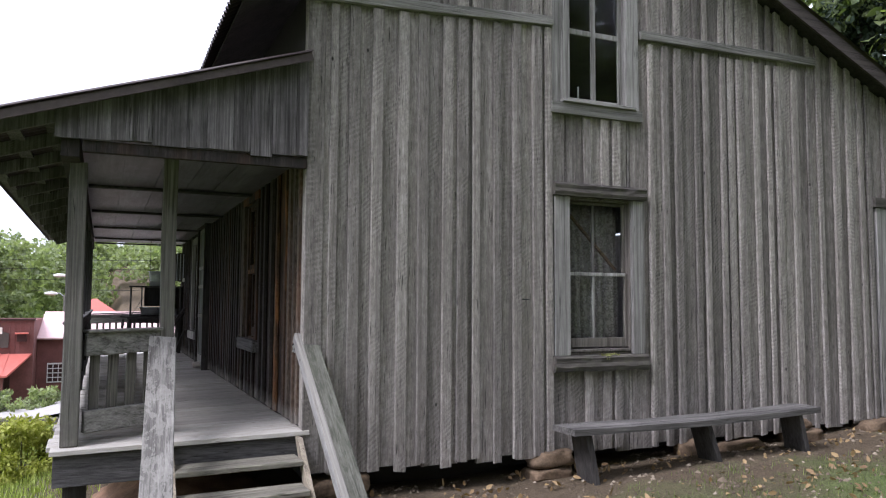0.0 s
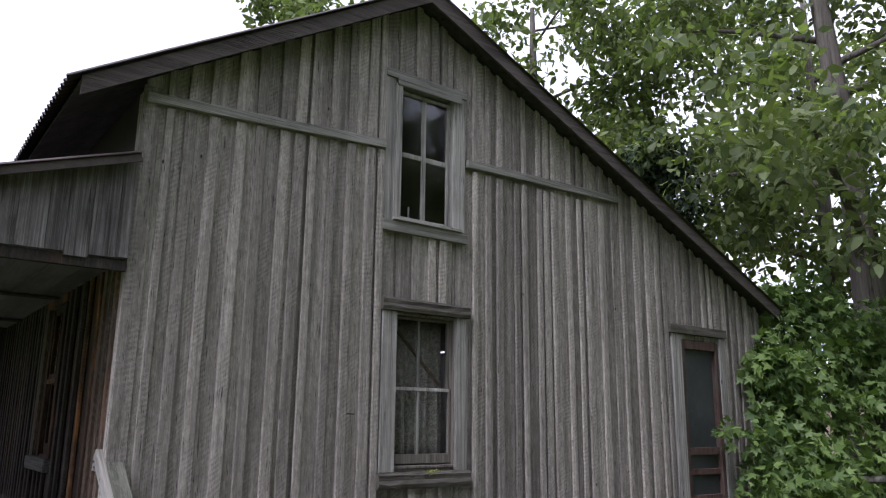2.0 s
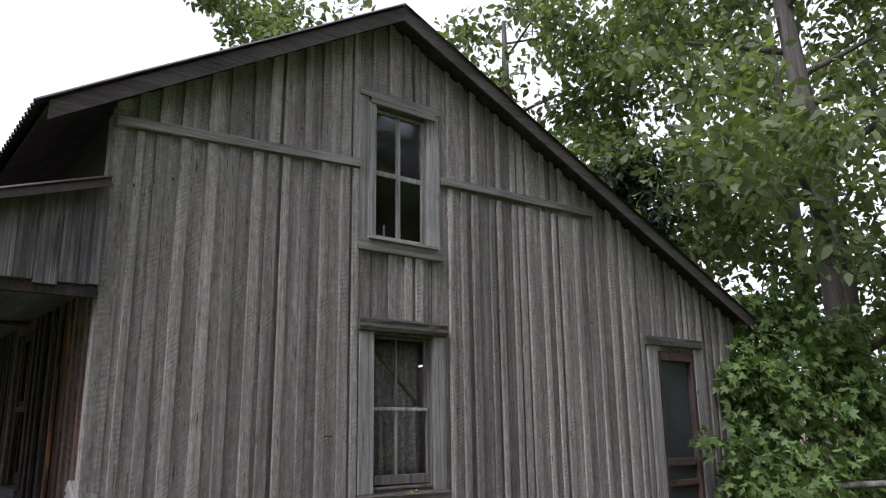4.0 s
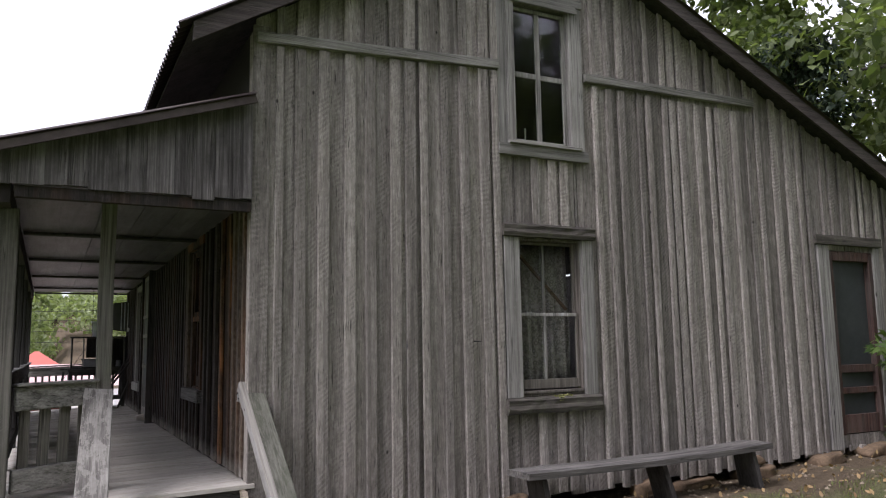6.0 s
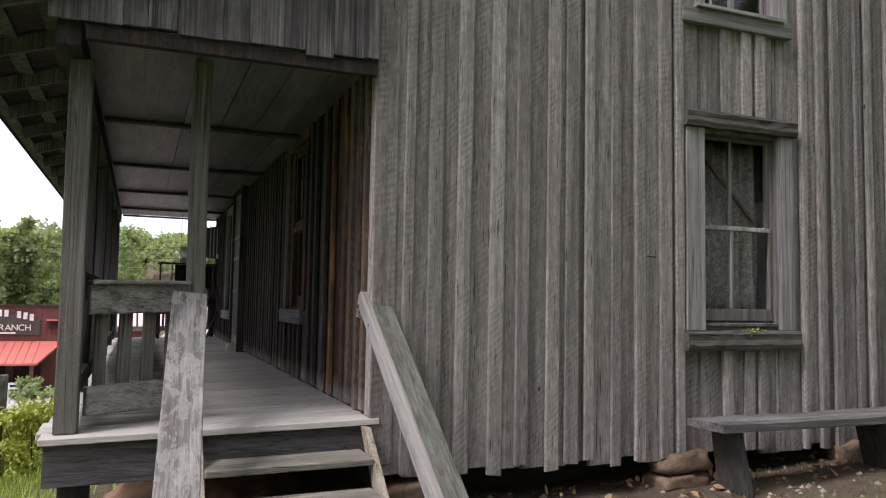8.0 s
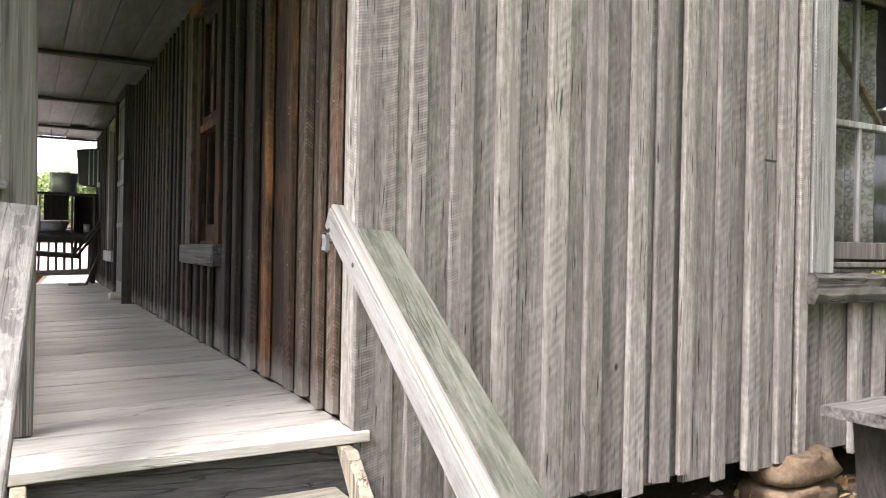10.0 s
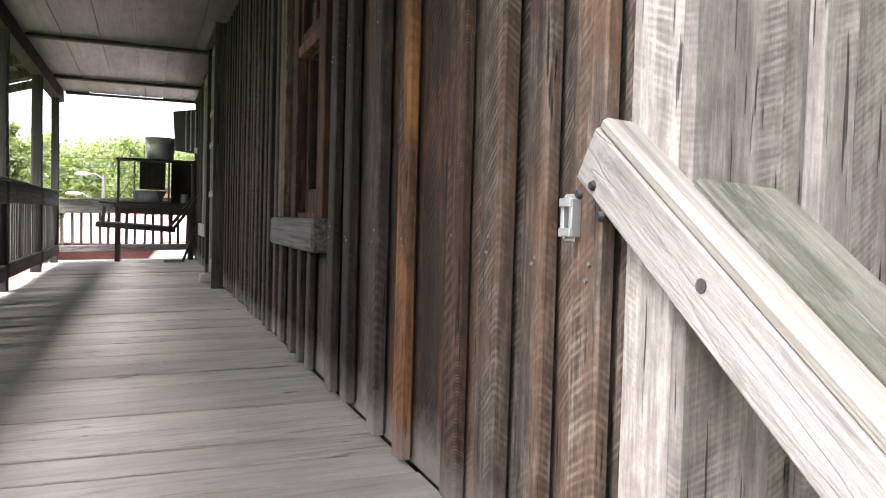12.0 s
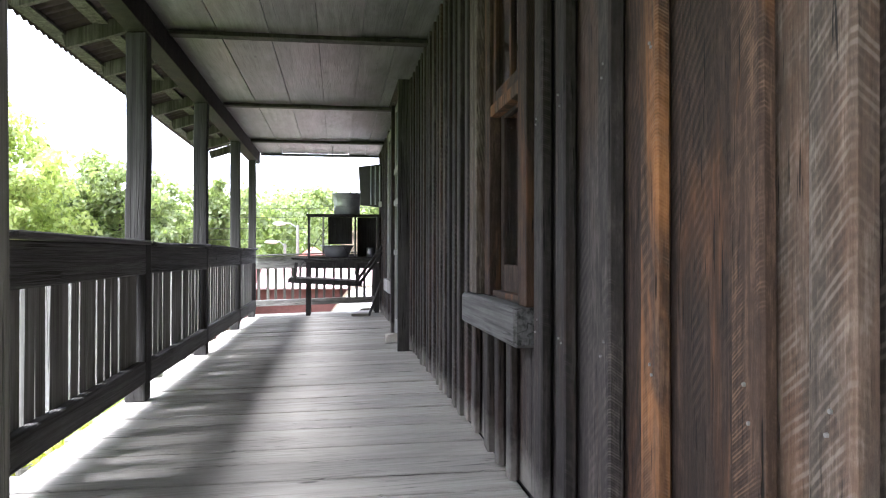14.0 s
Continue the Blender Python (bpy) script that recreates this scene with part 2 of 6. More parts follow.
BEAM_X = wood("old_dark_beam", (0.13, 0.115, 0.098), (0.055, 0.048, 0.041), (0.014, 0.012, 0.011), axis="x", cross="z", saw=0.0, stain=(0.05, 0.045, 0.04), stain_amount=0.5, moss=0.22, grain=0.6)
RIM_X = wood("dark_rim_joist", (0.13, 0.125, 0.12), (0.075, 0.071, 0.068), (0.028, 0.026, 0.025), axis="x", cross="z", saw=0.0, stain=(0.05, 0.047, 0.045))
DECK = wood("worn_deck_boards", (0.44, 0.415, 0.368), (0.385, 0.36, 0.315), (0.30, 0.278, 0.24), axis="x", cross="y", saw=0.0, vary=0.3, stain=(0.28, 0.26, 0.222), stain_amount=0.6, cracks=0.8, long=3.5)
RAIL_Y = wood("rail_wood_long", (0.17, 0.163, 0.155), (0.10, 0.095, 0.09), (0.03, 0.028, 0.026), axis="y", cross="z", saw=0.1, stain=(0.055, 0.05, 0.046))
POST = wood("post_wood", (0.20, 0.183, 0.16), (0.105, 0.095, 0.082), (0.034, 0.03, 0.026), saw=0.1, stain=(0.10, 0.105, 0.085), moss=0.12)
CEIL = wood("sooty_ceiling_boards", (0.19, 0.185, 0.185), (0.135, 0.13, 0.13), (0.08, 0.076, 0.076), axis="y", cross="x", saw=0.0, vary=0.5, stain=(0.06, 0.052, 0.048), stain_amount=0.9, isl=True, rough=0.42, grain=0.35, cracks=0.2)
CHAR = wood("dark_frame_wood", (0.06, 0.056, 0.053), (0.033, 0.03, 0.028), (0.012, 0.011, 0.010), saw=0.0)
TREAD = wood("stair_tread_wood", (0.32, 0.295, 0.23), (0.19, 0.175, 0.135), (0.07, 0.064, 0.05), axis="x", cross="y", saw=0.0, moss=0.3)
STRINGER = wood("newer_stair_wood", (0.42, 0.36, 0.27), (0.31, 0.262, 0.19), (0.19, 0.155, 0.11), axis="z", saw=0.0)
PEEL = wood("peeling_rail_board", (0.31, 0.296, 0.262), (0.145, 0.135, 0.12), (0.055, 0.05, 0.044), axis="y", cross="x", saw=0.0, stain=(0.10, 0.094, 0.082), stain_amount=0.7, cracks=0.6, flakes=0.55, long=5.0)
PALE_Y = wood("pale_worn_plank", (0.28, 0.269, 0.254), (0.19, 0.181, 0.17), (0.085, 0.08, 0.074), axis="y", cross="z", saw=0.0, stain=(0.22, 0.207, 0.19), stain_amount=0.8, cracks=0.3, flakes=0.4, long=6.0)
MOSSY_Y = wood("green_stained_top_plank", (0.15, 0.146, 0.12), (0.062, 0.062, 0.047), (0.03, 0.03, 0.022), axis="y", cross="x", saw=0.0, stain=(0.06, 0.064, 0.043), stain_amount=0.8, cracks=0.4, flakes=0.3, long=6.0)
SASH = wood("pale_sash_wood", (0.38, 0.37, 0.345), (0.25, 0.24, 0.22), (0.11, 0.103, 0.093), saw=0.0, vary=0.2)
REDFRAME = wood("red_brown_frame", (0.10, 0.055, 0.042), (0.055, 0.029, 0.023), (0.022, 0.013, 0.011), saw=0.0)


def plain(name, color, rough=0.7, metal=0.0, spread=0.25, scale=6.0, bump=0.15):
    a = Mat(name, rough, metal)
    c = a.coords()
    n1, n2 = a.noise(c, scale, 6, 0.65), a.noise(c, scale * 9, 4, 0.6)
    f = a.math("ADD", a.math("MULTIPLY", n1, 0.65), a.math("MULTIPLY", n2, 0.35))
    col = a.ramp(f, (0.3, tuple(v * (1 - spread) for v in color)), (0.5, color), (0.7, tuple(min(1, v * (1 + spread)) for v in color)))
    return a.finish(col, f, bump, 0.02)


METAL = plain("rusted_dark_roof_metal", (0.075, 0.06, 0.055), 0.55, 0.5, 0.45, 3.0)
RAKE = wood("brown_rake_board", (0.095, 0.078, 0.072), (0.055, 0.044, 0.041), (0.024, 0.019, 0.018), axis="x", cross="z", saw=0.0)
# near-black that stands in for unlit space inside and under the house
DARKVOID = plain("unlit_space_dark", (0.03, 0.027, 0.024), 0.95)
STONE = plain("field_stone", (0.13, 0.09, 0.056), 0.9, 0, 0.7, 5.0, 0.6)
IRON = plain("dark_iron", (0.045, 0.042, 0.04), 0.5, 0.6)
GALV = plain("galvanised_steel", (0.42, 0.43, 0.44), 0.45, 0.7)
NAIL = plain("dull_nail_steel", (0.2, 0.19, 0.18), 0.6, 0.4)
BOLT = plain("weathered_steel", (0.38, 0.36, 0.32), 0.5, 0.6)


def ground_material():
    a = Mat("yard_ground", 0.95)
    c = a.coords(False)
    n1, n2, n3 = a.noise(c, 0.9, 6, 0.7), a.noise(c, 9.0, 6, 0.7), a.noise(c, 60.0, 4, 0.7)
    dirt = a.ramp(n2, (0.3, (0.045, 0.032, 0.02)), (0.5, (0.095, 0.07, 0.042)), (0.7, (0.145, 0.108, 0.067)))
    dirt = a.mix(0.45, dirt, a.ramp(n3, (0.35, (0.05, 0.036, 0.024)), (0.65, (0.21, 0.16, 0.10))))
    grass = a.ramp(n3, (0.3, (0.05, 0.085, 0.02)), (0.7, (0.16, 0.23, 0.055)))
    sep = a.n.new("ShaderNodeSeparateXYZ")
    a.l.new(c, sep.inputs[0])
    # dirt under the house and by its foot, grass farther off
    away = a.math("ADD", a.math("MULTIPLY", sep.outputs[0], -0.55), -0.95)
    back = a.math("ADD", a.math("MULTIPLY", sep.outputs[1], -0.62), -0.42)
    f = a.math("ADD", a.math("MAXIMUM", away, back), a.math("MULTIPLY", a.math("SUBTRACT", n1, 0.5), 2.2), clamp=True)
    f = a.math("MULTIPLY", f, 0.92)
    col = a.mix(f, dirt, grass)
    return a.finish(col, a.math("ADD", n3, a.math("MULTIPLY", n2, 2.0)), 0.9, 0.03)


GROUND = ground_material()


def glass_material(name="old_window_glass", ior=1.45):
    a = Mat(name, 0.04)
    a.b.inputs["Base Color"].default_value = (0.9, 0.93, 0.92, 1)
    a.b.inputs["Transmission Weight"].default_value = 1.0
    a.b.inputs["IOR"].default_value = ior
    a.b.inputs["Specular IOR Level"].default_value = 0.5
    c = a.coords()
    a.put(a.b.inputs["Normal"], a.node("ShaderNodeBump", 0, Strength=0.06, Distance=0.02, Height=a.noise(c, 4.0, 2)))
    return a.m


GLASS = glass_material()
THIN_GLASS = glass_material("thin_dusty_glazing", 1.2)


def leaf_material(name, dark, light, trans=0.35):
    a = Mat(name, 0.55)
    col = a.ramp(a.island(), (0.0, dark), (0.55, tuple((x + y) / 2 for x, y in zip(dark, light))), (1.0, light))
    n = a.noise(a.coords(False), 0.7, 3)
    col = a.mix(a.ramp(n, (0.4, 0.0), (0.65, 0.5)), col, light)
    a.put(a.b.inputs["Base Color"], col)
    tr = a.n.new("ShaderNodeBsdfTranslucent")
    a.l.new(a.mix(1.0, col, (1.0, 1.15, 0.45), "MULTIPLY"), tr.inputs[0])
    mx = a.n.new("ShaderNodeMixShader")
    mx.inputs[0].default_value = trans
    a.l.new(a.b.outputs[0], mx.inputs[1])
    a.l.new(tr.outputs[0], mx.inputs[2])
    a.l.new(mx.outputs[0], a.n["Material Output"].inputs[0])
    return a.m


LEAF = leaf_material("maple_leaves", (0.06, 0.085, 0.04), (0.21, 0.25, 0.11), 0.5)
# far foliage, paled in its own colour to stand in for bright haze
LEAF_FAR_HAZE = leaf_material("hazed_far_leaves", (0.15, 0.185, 0.10), (0.38, 0.42, 0.24), 0.5)
LEAF_VINE = leaf_material("vine_leaves", (0.045, 0.085, 0.025), (0.18, 0.26, 0.075))
LEAF_DEEP = leaf_material("evergreen_leaves", (0.012, 0.022, 0.012), (0.03, 0.05, 0.025), 0.1)
LEAF_BUSH = leaf_material("yellow_green_leaves", (0.23, 0.25, 0.035), (0.48, 0.49, 0.12))
# roadside foliage, also lightened: the haze is in the leaf colour
LEAF_ROAD_HAZE = leaf_material("hazed_roadside_leaves", (0.27, 0.32, 0.12), (0.54, 0.57, 0.29), 0.55)
BARK = wood("tree_bark", (0.15, 0.132, 0.112), (0.085, 0.073, 0.061), (0.03, 0.026, 0.022), saw=0.0, grain=0.35)


# ---- mesh helpers ----
def quad_box(bm, corners):
    """A solid from eight corners: four below, four above, both anticlockwise."""
    v = [bm.verts.new(p) for p in corners]
    for f in ((3, 2, 1, 0), (4, 5, 6, 7), (0, 1, 5, 4), (1, 2, 6, 5), (2, 3, 7, 6), (3, 0, 4, 7)):
        bm.faces.new([v[i] for i in f])
    return v


def box(bm, x0, x1, y0, y1, z0, z1):
    return quad_box(bm, [(x0, y0, z0), (x1, y0, z0), (x1, y1, z0), (x0, y1, z0), (x0, y0, z1), (x1, y0, z1), (x1, y1, z1), (x0, y1, z1)])


def beam(bm, a, b, w, h, up=(0, 0, 1)):
    """A square timber from a to b, w wide and h high."""
    a, b = Vector(a), Vector(b)
    d = (b - a).normalized()
    side = d.cross(Vector(up)).normalized() * (w / 2)
    top = side.cross(d).normalized() * (h / 2)
    quad_box(bm, [a - side - top, b - side - top, b + side - top, a + side - top, a - side + top, b - side + top, b + side + top, a + side + top])


def rod(bm, a, b, r0, r1=None, n=8):
    a, b = Vector(a), Vector(b)
    r1 = r0 if r1 is None else r1
    q = (b - a).to_track_quat("Z", "Y")
    m = Matrix.Translation((a + b) / 2) @ q.to_matrix().to_4x4()
    bmesh.ops.create_cone(bm, cap_ends=True, segments=n, radius1=r0, radius2=r1, depth=(b - a).length, matrix=m)


def bevel(bm, w=0.004, seg=1):
    bmesh.ops.bevel(bm, geom=list(bm.edges), offset=w, segments=seg, affect="EDGES", profile=0.5)


def mesh_of(name, bm, material, smooth=False):
    me = bpy.data.meshes.new(name)
    bmesh.ops.recalc_face_normals(bm, faces=bm.faces)
    bm.to_mesh(me)
    bm.free()
    me.materials.append(material)
    if smooth:
        for p in me.polygons:
            p.use_smooth = True
    return me


def part(name, bm, material, parent, label="", smooth=False):
    """Links a bmesh as one mesh object under a thing or a part."""
    ob = new(name, mesh_of(name, bm, material, smooth))
    if parent:
        ob.parent = parent
        ob.matrix_parent_inverse = parent.matrix_basis.inverted()
    return tagged(ob, label)


def piece(name, bm, material, parent, x, y):
    """A wall piece whose own origin lies on its foot line, so that its saw arcs are its own."""
    ob = part(name, bm, material, parent)
    ob.data.transform(Matrix.Translation((-x, -y, 0)))
    ob.matrix_basis = Matrix.Translation((x, y, 0))
    return ob


def batten_mesh(bm, u0, u1, t, z0, za, zb, rnd, side):
    """A rough batten, cupped so that its long edges stand off the boards; u along the wall, t its thickness."""
    lean, dz = rnd.uniform(-0.014, 0.014), rnd.uniform(-0.014, 0.014)
    prof = [(0.0, 0.013), (0.0, t - 0.004), (0.08, t), (0.92, t - 0.002), (1.0, t - 0.006), (1.0, 0.012), (0.72, -0.001), (0.28, -0.001)]
    low, top = [], []
    for f, d in prof:
        u = u0 + (u1 - u0) * f
        zt = za + (zb - za) * f
        a, b = ((u, -d, z0 + dz * f), (u + lean, -d, zt)) if side == "S" else ((-d, u, z0 + dz * f), (-d, u + lean, zt))
        low.append(bm.verts.new(a))
        top.append(bm.verts.new(b))
    n = len(prof)
    for i in range(n):
        j = (i + 1) % n
        bm.faces.new((low[i], low[j], top[j], top[i]))
    bm.faces.new(low[::-1])
    bm.faces.new(top)


def sloped(name, a, b, w, hgt, material, parent, label=""):
    """A plank from a to b whose own y axis runs along it, so that its grain does too."""
    a, b = Vector(a), Vector(b)
    bm = bmesh.new()
    n = (b - a).length / 2
    box(bm, -w / 2, w / 2, -n, n, -hgt / 2, hgt / 2)
    bevel(bm, 0.005)
    ob = part(name, bm, material, parent, label)
    ob.matrix_basis = Matrix.Translation((a + b) / 2) @ (b - a).to_track_quat("Y", "Z").to_matrix().to_4x4()
    return ob


def boxed(name, parent, material, x0, x1, y0, y1, z0, z1, label="", bev=0.003):
    bm = bmesh.new()
    box(bm, x0, x1, y0, y1, z0, z1)
    if bev:
        bevel(bm, bev)
    return part(name, bm, material, parent, label)


def thing(name, at, label, category, group="", kind=""):
    ob = new(name)
    ob.empty_display_size = 0.1
    ob.matrix_basis = Matrix.Translation(at)
    return tagged(ob, label, category, group, kind)


def raw(name, verts, faces, material, parent=None, smooth=False):
    me = bpy.data.meshes.new(name)
    me.from_pydata(verts, [], faces)
    me.materials.append(material)
    me.update()
    if smooth:
        me.polygons.foreach_set("use_smooth", [True] * len(me.polygons))
    ob = new(name, me)
    if parent:
        ob.parent = parent
        ob.matrix_parent_inverse = parent.matrix_basis.inverted()
    return ob


# ---- the plan ----
HOUSE_W, HOUSE_L = 8.6, 10.3          # gable width (x) and length (y); the corner by the steps is the origin, the deck z = 0
RIDGE_X, RIDGE_Z, FALL_L, FALL_R = 2.61, 5.29, 0.605, 0.445
RAKE_Y = -0.25
EAVE_L, EAVE_R = -0.62, 8.8


def roof_z(x):
    return RIDGE_Z - (RIDGE_X - x) * FALL_L if x < RIDGE_X else RIDGE_Z - (x - RIDGE_X) * FALL_R


def ground_z(x, y):
    z = -0.62 + 0.04 * min(max(x, 0), 8)
    if y < -1.5:
        z += 0.03 * min(-1.5 - y, 4) * min(1, max(0, x + 3) / 3)
    out = min(1, max(0, -x / 2.4))
    z -= 0.26 * out
    if y > 0:
        z -= 0.085 * min(y, 33) * out
    if x < -4:
        z -= 0.03 * min(-4 - x, 20)
    return max(z, -3.5) + 0.2 * min(max(y - 54, 0), 40)


def build_ground():
    xs = [-600, -300, -150, -80, -50] + [-40 + i for i in range(31)] + [-9 + 0.3 * i for i in range(64)] + [10.2 + i for i in range(1, 26)] + [50, 80, 150, 300, 600]
    ys = [-600, -300, -150, -80, -40] + [-25 + i for i in range(16)] + [-9 + 0.3 * i for i in range(68)] + [11.4 + i for i in range(1, 32)] + [50, 54, 60, 66, 72, 78, 84, 94, 150, 300, 600]
    vs = []
    for y in ys:
        for x in xs:
            k = noise.noise(Vector((x * 0.9, y * 0.9, 0))) * 0.05 + noise.noise(Vector((x * 3.1, y * 3.1, 4))) * 0.018
            vs.append((x, y, ground_z(x, y) + k))
    n = len(xs)
    fs = [(j * n + i, j * n + i + 1, (j + 1) * n + i + 1, (j + 1) * n + i) for j in range(len(ys) - 1) for i in range(n - 1)]
    g = raw("ground", vs, fs, GROUND, smooth=True)
    tagged(g, "sloping yard of packed dirt, gravel and grass", "ground", kind="structure")


build_ground()

# openings as (from, to, bottom, top)
GABLE_OPEN = [(2.40, 3.12, 0.52, 1.96), (2.385, 3.085, 2.84, 4.27), (6.69, 7.53, -0.10, 2.03)]
PORCH_OPEN = [(2.02, 2.72, 0.60, 2.02), (5.80, 6.65, 0.0, 2.02), (7.35, 8.0, 0.5, 1.95)]


def columns(spans, openings, bottom, top):
    """Upright strips of a wall, cut at openings: (a, b, low, high at a, high at b)."""
    out = []
    for a, b in spans:
        cuts = sorted((o[2], o[3]) for o in openings if o[0] < b - 1e-4 and o[1] > a + 1e-4)
        low = bottom(a, b)
        for z0, z1 in cuts:
            if z0 - low > 0.02:
                out.append((a, b, low, z0, z0))
            low = z1
        out.append((a, b, low, top(a), top(b)))
    return out


def spans_of(breaks):
    return [(a, b) for a, b in zip(breaks, breaks[1:]) if b - a > 0.012]


def breaks_with(rnd, length, lo, hi, openings, extra=()):
    bs, at = {0.0, length}, 0.0
    fixed = sorted({0.0, length, *extra} | {v for o in openings for v in o[:2]})
    for a, b in zip(fixed, fixed[1:]):
        n = max(1, round((b - a) / ((lo + hi) / 2)))
        ws = [rnd.uniform(lo, hi) for _ in range(n)]
        at = a
        for w in ws:
            bs.add(round(at, 4))
            at += w * (b - a) / sum(ws)
    return sorted(bs | set(fixed))


def wall_gable():
    rnd = random.Random(5)
    core = bmesh.new()
    br = sorted({0.03, RIDGE_X, HOUSE_W} | {v for o in GABLE_OPEN for v in o[:2]})
    top = lambda x: roof_z(x) - 0.10
    for a, b, z0, za, zb in columns(spans_of(br), GABLE_OPEN, lambda a, b: -0.22, top):
        quad_box(core, [(a, 0.026, z0), (b, 0.026, z0), (b, 0.12, z0), (a, 0.12, z0), (a, 0.026, za), (b, 0.026, zb), (b, 0.12, zb), (a, 0.12, za)])
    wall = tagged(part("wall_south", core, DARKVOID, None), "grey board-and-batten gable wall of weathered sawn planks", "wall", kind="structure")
    bs = breaks_with(rnd, HOUSE_W, 0.135, 0.235, GABLE_OPEN, (RIDGE_X,))
    low = {}
    foot = lambda a, b: low.setdefault((a, b), -0.35 + 0.03 * max(0, a - 4) + rnd.uniform(-0.025, 0.025))
    for a, b, z0, za, zb in columns(spans_of(bs), GABLE_OPEN, foot, top):
        bm = bmesh.new()
        d, t = rnd.uniform(-0.003, 0.004), rnd.uniform(-0.006, 0.006)
        quad_box(bm, [(a + 0.005, d, z0), (b - 0.005, d + t, z0 + rnd.uniform(-0.01, 0.01)), (b - 0.003, 0.026, z0), (a + 0.003, 0.026, z0), (a + 0.005, d, za), (b - 0.005, d - t, zb), (b - 0.003, 0.026, zb), (a + 0.003, 0.026, za)])
        piece("board", bm, GREY, wall, (a + b) / 2, 0.0)
    # battens over the joints: one row below the band board, one above it
    for x in bs[1:-1]:
        x += rnd.uniform(-0.02, 0.02)
        w = rnd.uniform(0.03, 0.053)
        if any(abs(x - o[i]) < 0.10 for o in GABLE_OPEN[:2] for i in (0, 1)):
            continue
        for a, b, z0, za, zb in columns([(x - w, x + w)], [(o[0] - 0.1, o[1] + 0.1, o[2] - 0.12, o[3] + 0.1) for o in GABLE_OPEN], lambda a, b: -0.35 + 0.03 * max(0, a - 4) + rnd.uniform(-0.035, 0.03), top):
            cut = [(z0, za, zb)]
            if za > 3.6 and z0 < 3.3 and x < 5.6:
                lo = 3.46 + 0.055 * min(x, 2.4)
                cut = [(z0, lo - 0.07, lo - 0.07), (lo + 0.005, za, zb)] if za > lo + 0.1 else [(z0, lo - 0.07, lo - 0.07)]
            for q0, qa, qb in cut:
                bm = bmesh.new()
                batten_mesh(bm, a, b, rnd.uniform(0.032, 0.046), q0, qa, qb, rnd, "S")
                piece("batten", bm, GREY, wall, x, 0.0)
    # one bent nail
    bm = bmesh.new()
    rod(bm, (1.91, -0.047, 1.02), (1.98, -0.047, 1.018), 0.006, 0.005, 6)
    part("nail", bm, IRON, wall)
    # corner board and the level band under the attic
    for nm, c in (("corner_board", (-0.024, 0.115, -0.024, 0.0, -0.27, 3.55)), ("corner_board", (-0.024, 0.0, 0.002, 0.10, 0.004, 3.50))):
        boxed(nm, wall, GREY, *c)
    for x0, x1, z0, z1 in ((0.0, 2.235, 3.40, 3.53), (3.235, 5.60, 3.55, 3.60)):
        bm = bmesh.new()
        quad_box(bm, [(x0, -0.062, z0), (x1, -0.062, z1), (x1, -0.003, z1), (x0, -0.003, z0), (x0, -0.062, z0 + 0.085), (x1, -0.062, z1 + 0.085), (x1, -0.003, z1 + 0.085), (x0, -0.003, z0 + 0.085)])
        bevel(bm, 0.004)
        part("band_board", bm, TRIM_X, wall)
    return wall


def wall_porch():
    rnd = random.Random(8)
    top = lambda y: 3.0
    core = bmesh.new()
    br = sorted({0.03, HOUSE_L} | {v for o in PORCH_OPEN for v in o[:2]})
    for a, b, z0, za, zb in columns(spans_of(br), PORCH_OPEN, lambda a, b: -0.25, lambda y: 3.6):
        box(core, 0.026, 0.12, a, b, z0, za)
    wall = tagged(part("wall_west", core, DARKVOID, None), "dark brown board-and-batten porch wall, greyed at its foot", "wall", kind="structure")
    near = (0.10, 0.18, 0.34, 0.50, 0.695, 1.025, 1.25, 1.57, 1.80)   # joints by the corner; the brown board between two of them is wide
    far = breaks_with(rnd, HOUSE_L, 0.15, 0.20, PORCH_OPEN)
    bs = [0.0, *near, *[y for y in far if y > 1.95]]

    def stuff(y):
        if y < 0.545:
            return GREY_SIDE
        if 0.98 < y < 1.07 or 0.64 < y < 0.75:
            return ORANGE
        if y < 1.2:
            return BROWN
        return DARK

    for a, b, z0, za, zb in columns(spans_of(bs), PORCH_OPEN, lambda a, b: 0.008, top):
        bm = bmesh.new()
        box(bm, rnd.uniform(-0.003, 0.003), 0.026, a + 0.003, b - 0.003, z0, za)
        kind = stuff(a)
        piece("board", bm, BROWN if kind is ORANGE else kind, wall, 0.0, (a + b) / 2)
    for y in bs[1:-1]:
        w = rnd.uniform(0.036, 0.048)
        if y > 1.95:
            y += rnd.uniform(-0.012, 0.012)
        if any(abs(y - o[i]) < 0.10 for o in PORCH_OPEN for i in (0, 1)) or y < 0.15:
            continue
        t = rnd.uniform(0.03, 0.044)
        for a, b, z0, za, zb in columns([(y - w, y + w)], [(o[0] - 0.1, o[1] + 0.1, o[2] - 0.13, o[3] + 0.1) for o in PORCH_OPEN], lambda a, b: rnd.uniform(0.008, 0.03), top):
            bm = bmesh.new()
            batten_mesh(bm, a, b, t, z0, za, zb, rnd, "W")
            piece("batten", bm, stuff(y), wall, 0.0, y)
        if y < 2.0:
            for z in (0.53, 0.56, 1.12, 1.15, 1.70):
                bm = bmesh.new()
                u, q = y + rnd.uniform(-0.02, 0.02), z + rnd.uniform(-0.02, 0.02)
                rod(bm, (-t + 0.004, u, q), (-t - 0.0025, u, q), 0.0038, 0.003, 7)
                part("nail", bm, NAIL, wall)
    return wall


WALL_S, WALL_W = wall_gable(), wall_porch()
